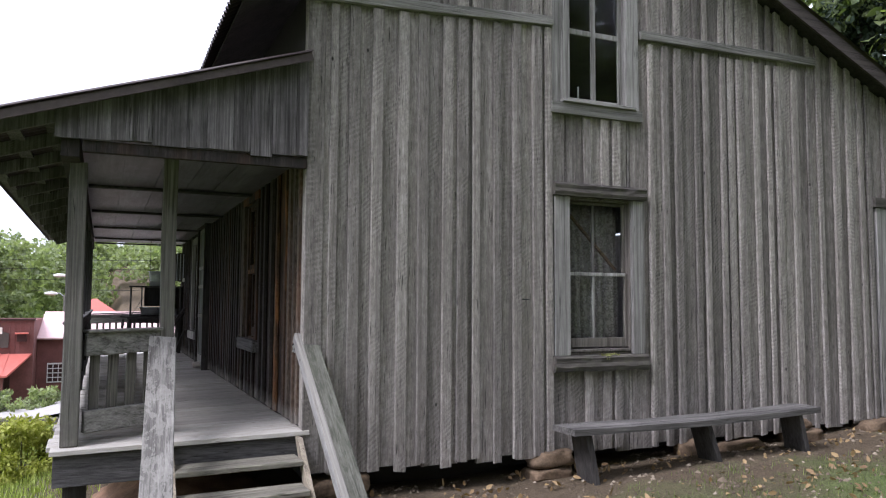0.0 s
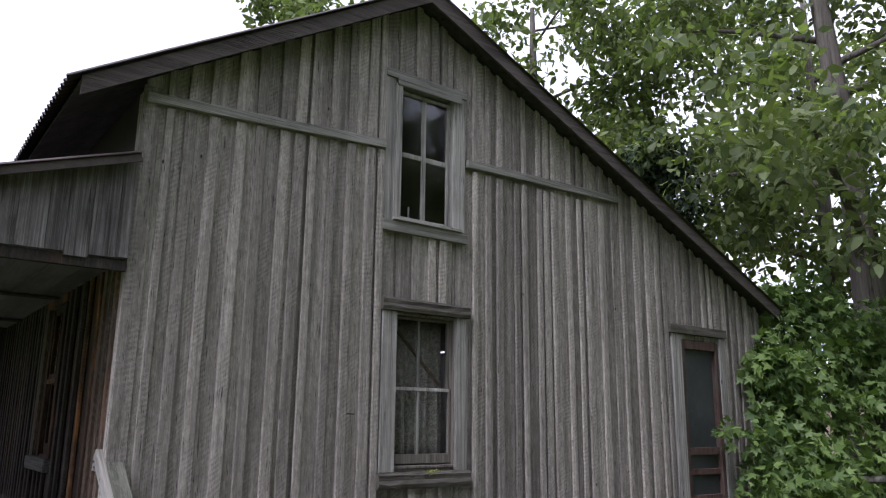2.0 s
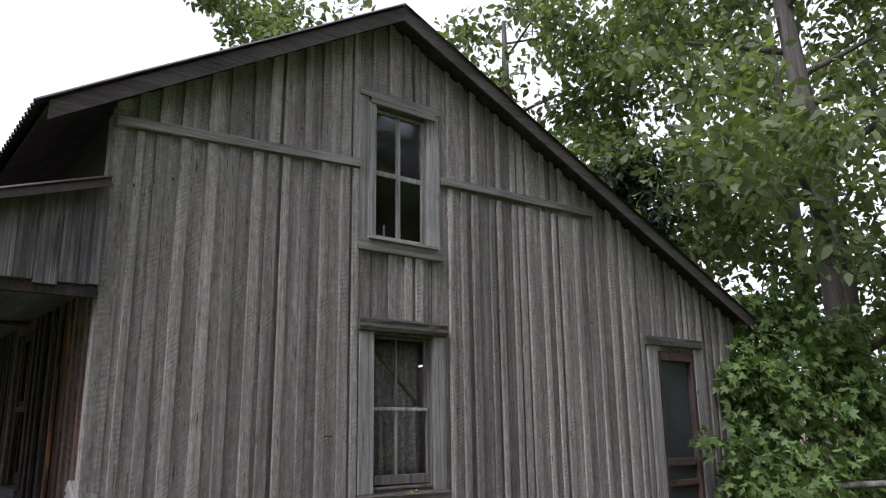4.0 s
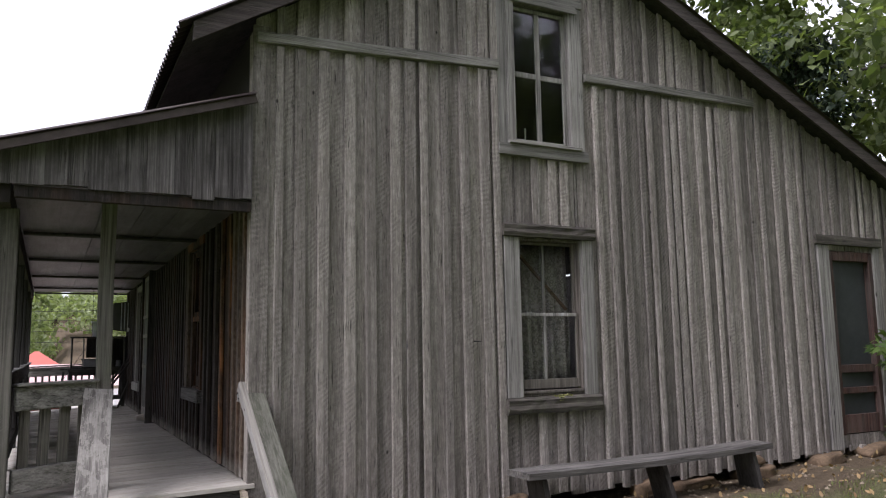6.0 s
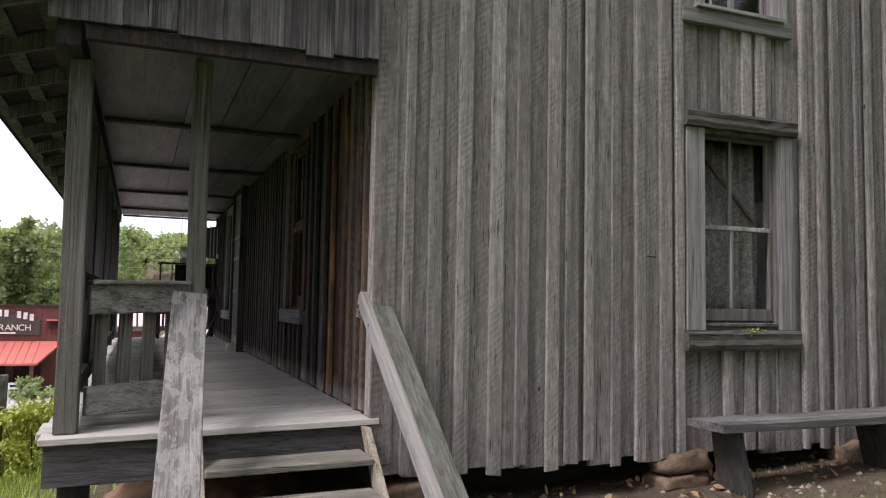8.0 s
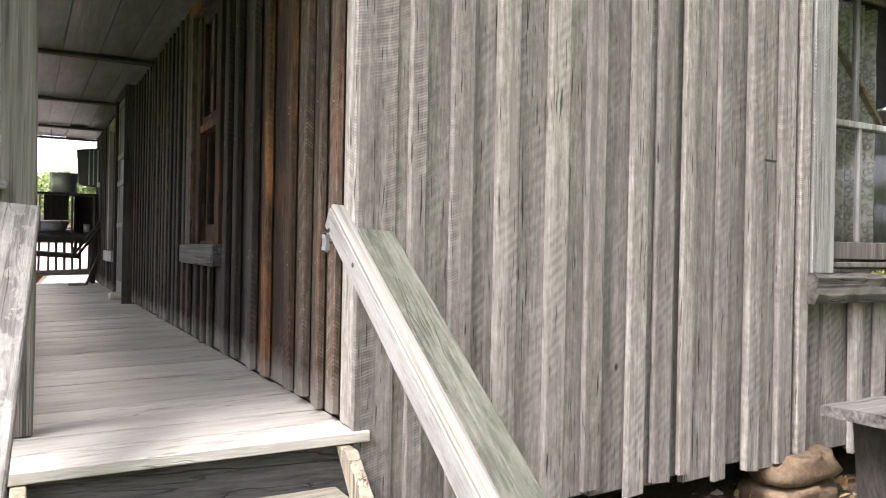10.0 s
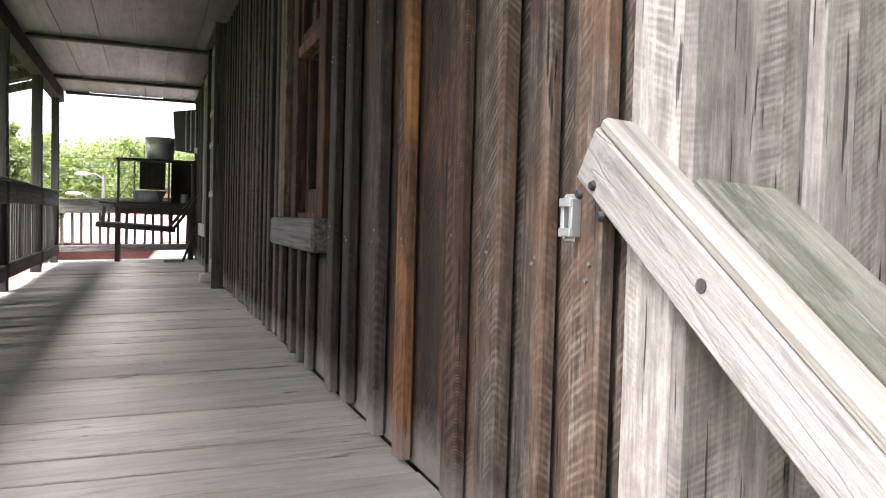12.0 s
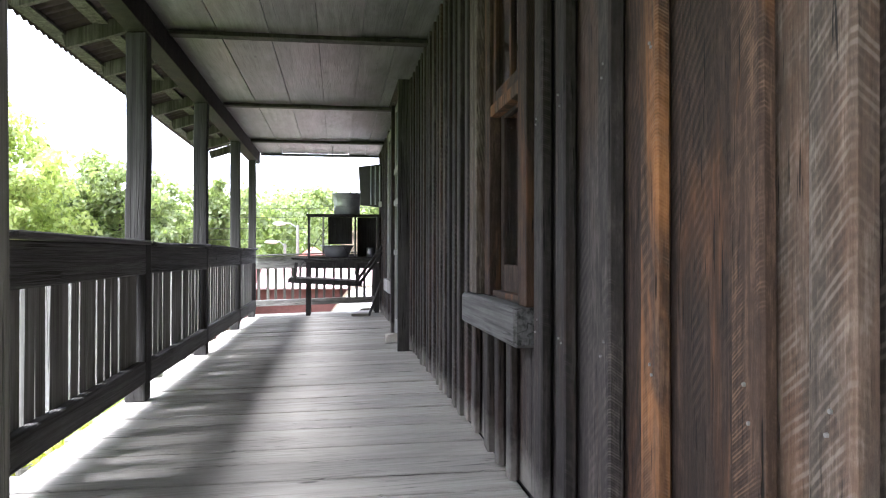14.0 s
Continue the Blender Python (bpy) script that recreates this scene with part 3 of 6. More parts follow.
# the two walls that close the house, and its floor
for nm, c in (("wall_east", (HOUSE_W - 0.1, HOUSE_W, 0.12, HOUSE_L, -0.1, 2.45)), ("wall_north", (0.03, HOUSE_W - 0.1, HOUSE_L - 0.1, HOUSE_L, -0.25, 2.45))):
    tagged(boxed(nm, None, GREY, *c, bev=0), "plain weathered board wall", "wall", kind="structure")
tagged(boxed("floor", None, DARKVOID, 0.12, HOUSE_W - 0.1, 0.12, HOUSE_L - 0.1, -0.16, -0.06, bev=0), "plain floor inside the house, coloured dark for the unlit rooms", "floor", kind="structure")

# added set-back panels, coloured dark for the shade under the house
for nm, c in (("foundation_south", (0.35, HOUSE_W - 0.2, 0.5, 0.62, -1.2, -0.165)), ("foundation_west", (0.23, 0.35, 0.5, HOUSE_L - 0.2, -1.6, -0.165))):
    tagged(boxed(nm, None, DARKVOID, *c, bev=0), "dark set-back panel added for the shade under the house", "wall", kind="structure")


# ---- roofs ----
def corrugated(name, label, x0, z0, x1, z1, y0, y1, parent=None, rows=6, wave=0.018, pitch=0.1):
    """A corrugated sheet from the edge (x0, z0) up to (x1, z1), running along y."""
    n = int((y1 - y0) / pitch * 6)
    d = Vector((x1 - x0, 0, z1 - z0)).normalized()
    nrm = Vector((-d.z, 0, d.x))
    if nrm.z < 0:
        nrm = -nrm
    vs, fs = [], []
    for side in (0.0, -0.004):
        for i in range(n + 1):
            y = y0 + (y1 - y0) * i / n
            for j in range(rows):
                t = j / (rows - 1)
                sag = noise.noise(Vector((y * 0.5, t * 2, 3))) * 0.012
                p = Vector((x0 + (x1 - x0) * t, y, z0 + (z1 - z0) * t)) + nrm * (wave * math.sin(2 * math.pi * (y - y0) / pitch) + side + sag)
                vs.append(p)
    half = (n + 1) * rows
    for s, flip in ((0, False), (half, True)):
        for i in range(n):
            for j in range(rows - 1):
                q = [s + i * rows + j, s + (i + 1) * rows + j, s + (i + 1) * rows + j + 1, s + i * rows + j + 1]
                fs.append(q[::-1] if flip else q)
    for i in range(n):
        for j in (0, rows - 1):
            fs.append([i * rows + j, (i + 1) * rows + j, half + (i + 1) * rows + j, half + i * rows + j])
    ob = raw(name, vs, fs, METAL, parent, smooth=True)
    return tagged(ob, label, "roof", kind="structure") if not parent else tagged(ob, label)


PORCH_X, PORCH_EZ, PORCH_WZ = -2.44, 2.15, 2.93


def porch_z(x):
    return PORCH_WZ + (PORCH_WZ - PORCH_EZ) / -PORCH_X * x


def build_roofs():
    r = thing("roof", (RIDGE_X, 5, RIDGE_Z), "corrugated rusty metal roof over brown rake boards", "roof", kind="structure")
    corrugated("roof_sheet", "", EAVE_L, roof_z(EAVE_L) + 0.02, RIDGE_X, RIDGE_Z + 0.02, RAKE_Y - 0.03, HOUSE_L + 0.3, r)
    corrugated("roof_sheet", "", EAVE_R, roof_z(EAVE_R) + 0.02, RIDGE_X, RIDGE_Z + 0.02, RAKE_Y - 0.03, HOUSE_L + 0.3, r)
    for x0, x1 in ((EAVE_L + 0.10, RIDGE_X), (RIDGE_X, EAVE_R - 0.06)):
        bm = bmesh.new()
        za, zb = roof_z(x0) - 0.015, roof_z(x1) - 0.015
        quad_box(bm, [(x0, RAKE_Y + 0.03, za - 0.03), (x1, RAKE_Y + 0.03, zb - 0.03), (x1, HOUSE_L + 0.25, zb - 0.03), (x0, HOUSE_L + 0.25, za - 0.03), (x0, RAKE_Y + 0.03, za), (x1, RAKE_Y + 0.03, zb), (x1, HOUSE_L + 0.25, zb), (x0, HOUSE_L + 0.25, za)])
        part("roof_decking", bm, CHAR, r)
        bm = bmesh.new()
        za, zb = za + 0.012, zb + 0.012
        h = 0.15
        quad_box(bm, [(x0, RAKE_Y, za - h), (x1, RAKE_Y, zb - h), (x1, RAKE_Y + 0.028, zb - h), (x0, RAKE_Y + 0.028, za - h), (x0, RAKE_Y, za), (x1, RAKE_Y, zb), (x1, RAKE_Y + 0.028, zb), (x0, RAKE_Y + 0.028, za)])
        part("rake_board", bm, RAKE, r)
    p = thing("porch_roof", (-1.5, 5, 2.7), "low corrugated metal porch roof on dark rafters", "roof", kind="structure")
    corrugated("roof_sheet", "", PORCH_X, PORCH_EZ, -0.03, PORCH_WZ, -0.2, HOUSE_L + 0.1, p)
    for y in [0.02 + 0.8 * i for i in range(14)]:
        bm = bmesh.new()
        beam(bm, (PORCH_X + 0.12, y, porch_z(PORCH_X + 0.12) - 0.075), (-0.03, y, PORCH_WZ - 0.075), 0.045, 0.10)
        part("rafter", bm, FASCIA, p)
    for x in (-2.36, -2.1, -1.85):
        bm = bmesh.new()
        beam(bm, (x, -0.15, porch_z(x) - 0.022), (x, HOUSE_L, porch_z(x) - 0.022), 0.10, 0.02)
        part("lath", bm, FASCIA, p)
    # upright boards that close the end of the porch roof
    rnd = random.Random(3)
    x = -1.80
    while x < -0.03:
        w = min(rnd.uniform(0.12, 0.26), -0.026 - x)
        if w < 0.03:
            break
        bm = bmesh.new()
        z0 = 2.115 + rnd.uniform(-0.02, 0.015)
        za, zb = porch_z(x) - 0.03, porch_z(x + w) - 0.03
        d = rnd.uniform(0.0, 0.01)
        quad_box(bm, [(x, -0.07 + d, z0), (x + w - 0.003, -0.07 + d, z0), (x + w - 0.003, -0.045 + d, z0), (x, -0.045 + d, z0), (x, -0.07 + d, za), (x + w - 0.003, -0.07 + d, zb), (x + w - 0.003, -0.045 + d, zb), (x, -0.045 + d, za)])
        part("end_board", bm, FASCIA, p)
        x += w
    bm = bmesh.new()
    beam(bm, (PORCH_X + 0.05, -0.17, porch_z(PORCH_X) - 0.03), (-0.03, -0.17, PORCH_WZ - 0.04), 0.025, 0.06)
    part("rake_board", bm, METAL, p)
    # the ceiling: wide sooty boards along the porch, and cross strips
    bm = bmesh.new()
    for x0, x1 in spans_of([-1.64, -1.33, -1.02, -0.72, -0.45, -0.22, -0.02]):
        for y0, y1 in spans_of([0.02, 2.3, 4.55, 6.8, 9.0, HOUSE_L - 0.05]):
            k = 0.006 * math.sin(x0 * 31 + y0 * 7)
            box(bm, x0 + 0.003, x1 - 0.003, y0 + 0.003, y1 - 0.003, 2.135 + k, 2.15 + k)
    # added unseen sheet above the boards, blocking skylight through their gaps
    box(bm, -1.64, -0.02, 0.02, HOUSE_L - 0.04, 2.158, 2.166)
    tagged(part("ceiling", bm, CEIL, None), "sooty porch ceiling of wide boards", "ceiling", kind="structure")
    for y in (2.3, 4.55, 6.8, 9.0, HOUSE_L - 0.06):
        tagged(boxed("trim", None, CHAR, -1.62, -0.03, y - 0.045, y + 0.045, 2.10, 2.126), "dark ceiling strip", "trim", kind="structure")
    tagged(boxed("beam", None, DARK, -1.76, -1.64, -0.02, HOUSE_L, 1.99, 2.16), "long dark porch beam on posts", "beam", kind="structure")
    tagged(boxed("beam", None, DARK, -1.62, -0.03, -0.04, 0.015, 2.03, 2.112), "dark end beam under the porch roof", "beam", kind="structure")


build_roofs()


# ---- porch deck, posts, railings, steps ----
def build_deck():
    rnd = random.Random(11)
    f = thing("porch_floor", (-0.9, 5, 0), "worn grey plank porch floor on rim joists", "floor", kind="structure")
    y = -0.04
    while y < HOUSE_L - 0.02:
        w = min(rnd.uniform(0.17, 0.225), HOUSE_L - y)
        bm = bmesh.new()
        k = rnd.uniform(-0.004, 0.002)
        box(bm, -1.78 + rnd.uniform(-0.02, 0.02), -0.001 if y > 0 else 0.03, y + 0.004, y + w - 0.008 - 0.006 * rnd.random(), -0.036, k)
        bevel(bm, 0.003)
        part("plank", bm, DECK, f)
        y += w
    # added dark sheet below the planks, standing in for shade in their gaps
    boxed("subfloor", f, CHAR, -1.70, -0.02, 0.05, HOUSE_L - 0.02, -0.06, -0.042, bev=0)
    boxed("rim_joist", f, RIM_X, -1.74, 0.02, 0.0, 0.045, -0.26, -0.038)
    boxed("rim_joist", f, RAIL_Y, -1.74, -1.695, 0.046, HOUSE_L, -0.26, -0.038)
    for y in (0.3, 3.3, 6.3, 9.3):
        boxed("support_post", f, CHAR, -1.68, -1.52, y - 0.08, y + 0.08, ground_z(-1.7, y) - 0.3, -0.262)


# darker copy of POST: the far posts' backlit shade is in its colour
POST_BACKLIT = wood("backlit_porch_post", (0.07, 0.066, 0.062), (0.038, 0.035, 0.033), (0.015, 0.014, 0.013), saw=0.0, stain=(0.035, 0.032, 0.03))


def porch_post(x, y, w, top, label="square grey weathered porch post"):
    rnd = random.Random(int(x * 100 + y * 10))
    bm = bmesh.new()
    n = 6
    rings = []
    for i in range(n + 1):
        z = 0.002 + (top - 0.002) * i / n
        ox, oy = rnd.uniform(-0.005, 0.005), rnd.uniform(-0.005, 0.005)
        rings.append([bm.verts.new((x + ox + sx * w / 2, y + oy + sy * w / 2, z)) for sx, sy in ((-1, -1), (1, -1), (1, 1), (-1, 1))])
    for a, b in zip(rings, rings[1:]):
        for i in range(4):
            bm.faces.new((a[i], a[(i + 1) % 4], b[(i + 1) % 4], b[i]))
    bm.faces.new(rings[0][::-1])
    bm.faces.new(rings[-1])
    bevel(bm, 0.006)
    ob = part("porch_post", bm, POST_BACKLIT if y > 1 else POST, None)
    return tagged(ob, label, "post", "porch posts")


def railing(name, a, b, z_low, z_top, label, slats, fat=0.045, mat=POST, seed=1, low_h=0.085):
    """A rail of boards between two points: top board, lower rail, upright slats."""
    rnd = random.Random(seed)
    a, b = Vector((*a, 0)), Vector((*b, 0))
    d = (b - a).normalized()
    t = thing(name, (a + b) / 2, label, "railing", "porch railings")
    for nm, z, h, w in (("top_rail", z_top - 0.082, 0.165, 0.045), ("top_cap", z_top + 0.012, 0.024, 0.11), ("lower_rail", z_low, low_h, 0.05)):
        bm = bmesh.new()
        beam(bm, a + Vector((0, 0, z + rnd.uniform(-0.008, 0.008))), b + Vector((0, 0, z + rnd.uniform(-0.008, 0.008))), w, h)
        bevel(bm, 0.006)
        part(nm, bm, RAIL_Y if abs(d.y) > 0.7 else TRIM_X, t)
    for i in range(slats):
        p = a + (b - a) * ((i + 0.5 + rnd.uniform(-0.12, 0.12)) / slats)
        w = rnd.uniform(0.8, 1.04) * fat
        bm = bmesh.new()
        lean = d * rnd.uniform(-0.012, 0.012)
        off = d.cross(Vector((0, 0, 1))) * -0.036
        lo, hi = p + off + Vector((0, 0, z_low - 0.03)), p + off + lean + Vector((0, 0, z_top - 0.06))
        beam(bm, lo, hi, 0.022, w, up=d)
        part("slat", bm, mat, t)
    return t


def build_porch():
    """The deck and what stands on it; all of it falls a little towards the yard, as porches do."""
    have = set(bpy.data.objects)
    build_deck()
    for y, w in ((0.13, 0.12), (2.1, 0.115), (4.0, 0.115), (5.98, 0.105), (8.1, 0.10), (9.75, 0.09)):
        porch_post(-1.70 if y > 1 else -1.645, y, w, 2.045 if y > 1 else 2.05)
    porch_post(-0.992, 0.415, 0.105, 2.17, "slim grey porch post at the head of the steps")
    ys = [0.13, 2.1, 4.0, 5.98, 8.1, 9.75]
    for i, (a, b) in enumerate(zip(ys, ys[1:])):
        railing("railing", (-1.665, a + 0.06), (-1.665, b - 0.06), 0.16, 0.865, "dark weathered slatted porch railing with a broad top board", int((b - a) / 0.125), 0.112, SASH, 20 + i, 0.12)
    railing("railing", (-1.70, 10.15), (-0.06, 10.15), 0.16, 0.79, "low slatted railing closing the porch end", 15, 0.04, seed=31)
    railing("railing", (-1.56, 0.15), (-1.04, 0.39), 0.16, 0.80, "short mossy slatted railing beside the steps", 4, 0.078, seed=33, low_h=0.16)
    build_steps()
    fall = Matrix(((1, 0, 0, 0), (-0.085, 1, 0, 0), (0.035, 0, 1, 0), (0, 0, 0, 1)))
    for me in {o.data for o in set(bpy.data.objects) - have if o.type == "MESH"}:
        me.transform(fall)


TRIM_Y = wood("grey_cap_lath", (0.30, 0.285, 0.25), (0.20, 0.187, 0.162), (0.085, 0.077, 0.065), axis="y", cross="x", saw=0.0, stain=(0.2, 0.19, 0.16), cracks=0.0)


def build_steps():
    s = thing("porch_steps", (-0.5, -0.4, -0.6), "open grey wooden steps up to the porch", "steps")
    for z, y0, y1 in ((-0.17, -0.30, -0.02), (-0.335, -0.53, -0.26), (-0.50, -0.76, -0.49)):
        boxed("tread", s, TREAD, -0.955, -0.075, y0, y1, z - 0.04, z, bev=0.006)
    for x in (-0.975, -0.055):
        bm = bmesh.new()
        quad_box(bm, [(x - 0.02, -0.98, -0.78), (x + 0.02, -0.98, -0.78), (x + 0.02, -0.70, -0.78), (x - 0.02, -0.70, -0.78), (x - 0.02, -0.10, -0.04), (x + 0.02, -0.10, -0.04), (x + 0.02, -0.002, -0.04), (x - 0.02, -0.002, -0.04)])
        bevel(bm, 0.004)
        part("stringer", bm, STRINGER, s)
    h = thing("handrail", (-0.07, -0.9, 0.3), "grey sloping handrail plank nailed to the wall corner", "handrail")
    sloped("side_plank", (-0.05, 0.135, 0.70), (-0.05, -1.32, -0.322), 0.04, 0.082, PALE_Y, h, "pale worn plank edge")
    sloped("top_plank", (0.035, -0.03, 0.645), (0.035, -1.32, -0.285), 0.125, 0.035, MOSSY_Y, h, "green-stained top plank")
    sloped("cap_lath", (-0.045, 0.10, 0.735), (-0.045, -1.32, -0.263), 0.05, 0.02, TRIM_Y, h)
    bm = bmesh.new()
    rod(bm, (-0.069, -0.111, 0.545), (-0.0712, -0.111, 0.545), 0.0085)
    part("knot_hole", bm, CHAR, h, "dark round knot hole")
    h = thing("handrail", (-1.0, -0.6, 0.3), "broad peeling grey handrail board of the steps", "handrail")
    sloped("top_board", (-1.025, 0.37, 0.70), (-1.18, -1.60, -0.69), 0.195, 0.045, PEEL, h)
    bm = bmesh.new()
    beam(bm, (-1.155, -1.32, -0.95), (-1.155, -1.32, -0.525), 0.09, 0.09, up=(0, 1, 0))
    part("post", bm, POST, h)


build_porch()


# ---- windows and doors ----
def ubox(name, parent, material, side, u0, u1, d0, d1, z0, z1, label="", bev=0.003):
    """A box on a wall: u along it, d outwards from its face. side: S the gable, W the porch wall."""
    if side == "S":
        return boxed(name, parent, material, u0, u1, -d1, -d0, z0, z1, label, bev)
    return boxed(name, parent, material, -d1, -d0, u0, u1, z0, z1, label, bev)


def pane(parent, side, u0, u1, d, z0, z1, material=GLASS):
    p = ubox("pane", parent, material, side, u0, u1, d - 0.002, d + 0.002, z0, z1, bev=0)
    p.visible_shadow = False
    return p


def sash(parent, side, u0, u1, z0, z1, d, cols, rows, material, bar=0.022, stile=0.04, bottom=0.05):
    """A glazed sash: stiles, rails, glazing bars and a pane in each light."""
    s = ubox("sash", parent, material, side, u0, u0 + stile, d, d + 0.03, z0, z1)
    ubox("stile", s, material, side, u1 - stile, u1, d, d + 0.03, z0, z1)
    ubox("rail", s, material, side, u0 + stile, u1 - stile, d, d + 0.03, z0, z0 + bottom)
    ubox("rail", s, material, side, u0 + stile, u1 - stile, d, d + 0.03, z1 - stile * 0.8, z1)
    a0, a1, b0, b1 = u0 + stile, u1 - stile, z0 + bottom, z1 - stile * 0.8
    for i in range(1, cols):
        u = a0 + (a1 - a0) * i / cols
        ubox("glazing_bar", s, material, side, u - bar / 2, u + bar / 2, d + 0.002, d + 0.028, b0, b1, bev=0.002)
    for j in range(1, rows):
        z = b0 + (b1 - b0) * j / rows
        ubox("glazing_bar", s, material, side, a0, a1, d + 0.004, d + 0.026, z - bar / 2, z + bar / 2, bev=0.002)
    return s, (a0, a1, b0, b1)


def reveal(w, side, o, material, deep=0.10):
    """The lining of an opening, set into the wall."""
    u0, u1, z0, z1 = o
    for c in ((u0, u0 + 0.02, z0, z1), (u1 - 0.02, u1, z0, z1), (u0 + 0.02, u1 - 0.02, z1 - 0.02, z1), (u0 + 0.02, u1 - 0.02, z0, z0 + 0.02)):
        ubox("lining", w, material, side, c[0], c[1], -deep, 0.002, c[2], c[3])


def lace_material():
    a = Mat("lace_curtain", 0.9)
    c = a.coords(False)
    v = a.node("ShaderNodeTexVoronoi", 0, Vector=c, Scale=26.0)
    n = a.noise(c, 11.0, 5, 0.7)
    f = a.math("ADD", a.math("MULTIPLY", v, 0.8), a.math("MULTIPLY", n, 0.5))
    col = a.ramp(f, (0.25, (0.10, 0.09, 0.08)), (0.42, (0.30, 0.275, 0.245)), (0.55, (0.13, 0.117, 0.104)), (0.8, (0.26, 0.24, 0.215)))
    return a.finish(col, f, 0.3, 0.01)


LACE = lace_material()
WAX = plain("candle_wax", (0.75, 0.74, 0.70), 0.5)


OLDSASH = wood("brown_grey_sash_wood", (0.20, 0.18, 0.155), (0.115, 0.10, 0.085), (0.045, 0.038, 0.032), saw=0.0, vary=0.2)
BROWN_STICK = wood("brown_stick_wood", (0.17, 0.115, 0.075), (0.11, 0.072, 0.045), (0.05, 0.034, 0.022), axis="x", saw=0.0)


def hewn(name, parent, x0, x1, z0, z1, d, seed, label):
    """A split beam on the gable with a ragged front and worn edges."""
    bm = bmesh.new()
    n, rings = 26, []
    for i in range(n + 1):
        x = x0 + (x1 - x0) * i / n
        e = lambda k, q=0.011: q * noise.noise(Vector((x * 7, k, seed)))
        rings.append([bm.verts.new(p) for p in ((x, 0.0, z0 + e(1)), (x, -d + 0.012 + e(2), z0 + e(3)), (x, -d + e(4), z0 + 0.3 * (z1 - z0) + e(5)), (x, -d + 0.008 + e(6), z0 + 0.55 * (z1 - z0)), (x, -d + 0.002 + e(7), z1 - 0.02 + e(8)), (x, -d + 0.018 + e(9), z1 + e(10)), (x, 0.0, z1 + e(11, 0.006)))])
    k = len(rings[0])
    for a, b in zip(rings, rings[1:]):
        for i in range(k):
            bm.faces.new((a[i], a[(i + 1) % k], b[(i + 1) % k], b[i]))
    bm.faces.new(rings[0])
    bm.faces.new(rings[-1][::-1])
    return part(name, bm, BEAM_X, parent, label)


def gable_windows():
    # lower window, with a rough beam over it and a mossy sill
    w = thing("window_1", (2.76, 0, 0.5), "two-over-two sash window with lace curtain and rough beam sill", "window", kind="structure")
    o = GABLE_OPEN[0]
    reveal(w, "S", o, OLDSASH)
    hewn("lintel", w, 2.23, 3.255, 1.965, 2.085, 0.085, 61, "dark split beam")
    hewn("sill", w, 2.225, 3.255, 0.375, 0.515, 0.095, 62, "dark mossy beam")
    ubox("casing", w, TRIM, "S", 2.25, 2.41, 0.0, 0.046, 0.517, 1.963)
    ubox("casing", w, TRIM, "S", 3.11, 3.245, 0.0, 0.046, 0.517, 1.963)
    ubox("ledge", w, OLDSASH, "S", 2.42, 3.10, -0.05, 0.02, 0.545, 0.57)
    s, g = sash(w, "S", 2.425, 3.095, 0.585, 1.275, -0.055, 1, 1, OLDSASH, bottom=0.085, stile=0.03)
    s2, g2 = sash(w, "S", 2.425, 3.095, 1.245, 1.935, -0.09, 1, 1, OLDSASH, bottom=0.03, stile=0.03)
    for q, d, m, bar in ((g, -0.042, 2.715, SASH), (g2, -0.077, 2.735, TRIM)):
        pane(w, "S", q[0], m - 0.011, d, q[2], q[3], THIN_GLASS)
        pane(w, "S", m + 0.011, q[1], d, q[2], q[3], THIN_GLASS)
        ubox("glazing_bar", w, bar, "S", m - 0.011, m + 0.011, d - 0.013, d + 0.016, q[2], q[3], bev=0.002)
    ubox("meeting_rail", w, SASH, "S", 2.45, 3.07, -0.054, -0.022, 1.243, 1.274)
    bm = bmesh.new()
    beam(bm, (2.47, 0.128, 1.86), (3.03, 0.128, 1.31), 0.02, 0.03, up=(0, 1, 0))
    tagged(part("prop_stick", bm, BROWN_STICK, None), "thin brown stick leaning across the upper pane inside", "stick")
    vs, fs = [], []
    n = 90
    for j in range(8):
        z = 0.60 + (1.93 - 0.60) * j / 7
        for i in range(n + 1):
            u = i / n
            vs.append((2.41 + 0.70 * u, 0.19 + 0.034 * math.sin(u * 34 + 0.7 * math.sin(j * 0.7)) + 0.012 * math.sin(u * 83 + j * 0.3), z))
    for j in range(7):
        for i in range(n):
            k = j * (n + 1) + i
            fs.append((k, k + 1, k + n + 2, k + n + 1))
    cur = raw("lace_curtain", vs, fs, LACE, smooth=True)
    mod = cur.modifiers.new("thickness", "SOLIDIFY")
    mod.thickness = 0.002
    tagged(cur, "faded patterned lace curtain hanging behind the panes", "curtain")

    # attic window
    w = thing("window_2", (2.79, 0, 2.8), "four-light attic window with grey casing, one pane cracked", "window", kind="structure")
    o = GABLE_OPEN[1]
    reveal(w, "S", o, TRIM)
    ubox("casing", w, TRIM, "S", 2.235, 2.345, 0.0, 0.028, 2.84, 4.30)
    ubox("casing", w, TRIM, "S", 2.330, 2.415, 0.0285, 0.05, 2.84, 4.24)
    ubox("casing", w, TRIM, "S", 3.065, 3.215, 0.0, 0.034, 2.84, 4.30)
    ubox("head_casing", w, TRIM_X, "S", 2.225, 3.235, 0.0, 0.045, 4.30, 4.385)
    ubox("head_casing", w, TRIM_X, "S", 2.345, 3.145, 0.0505, 0.065, 4.225, 4.30)
    ubox("sill", w, TRIM_X, "S", 2.215, 3.235, 0.0, 0.06, 2.725, 2.83)
    ubox("sill_cap", w, TRIM_X, "S", 2.325, 3.145, 0.0, 0.085, 2.832, 2.86)
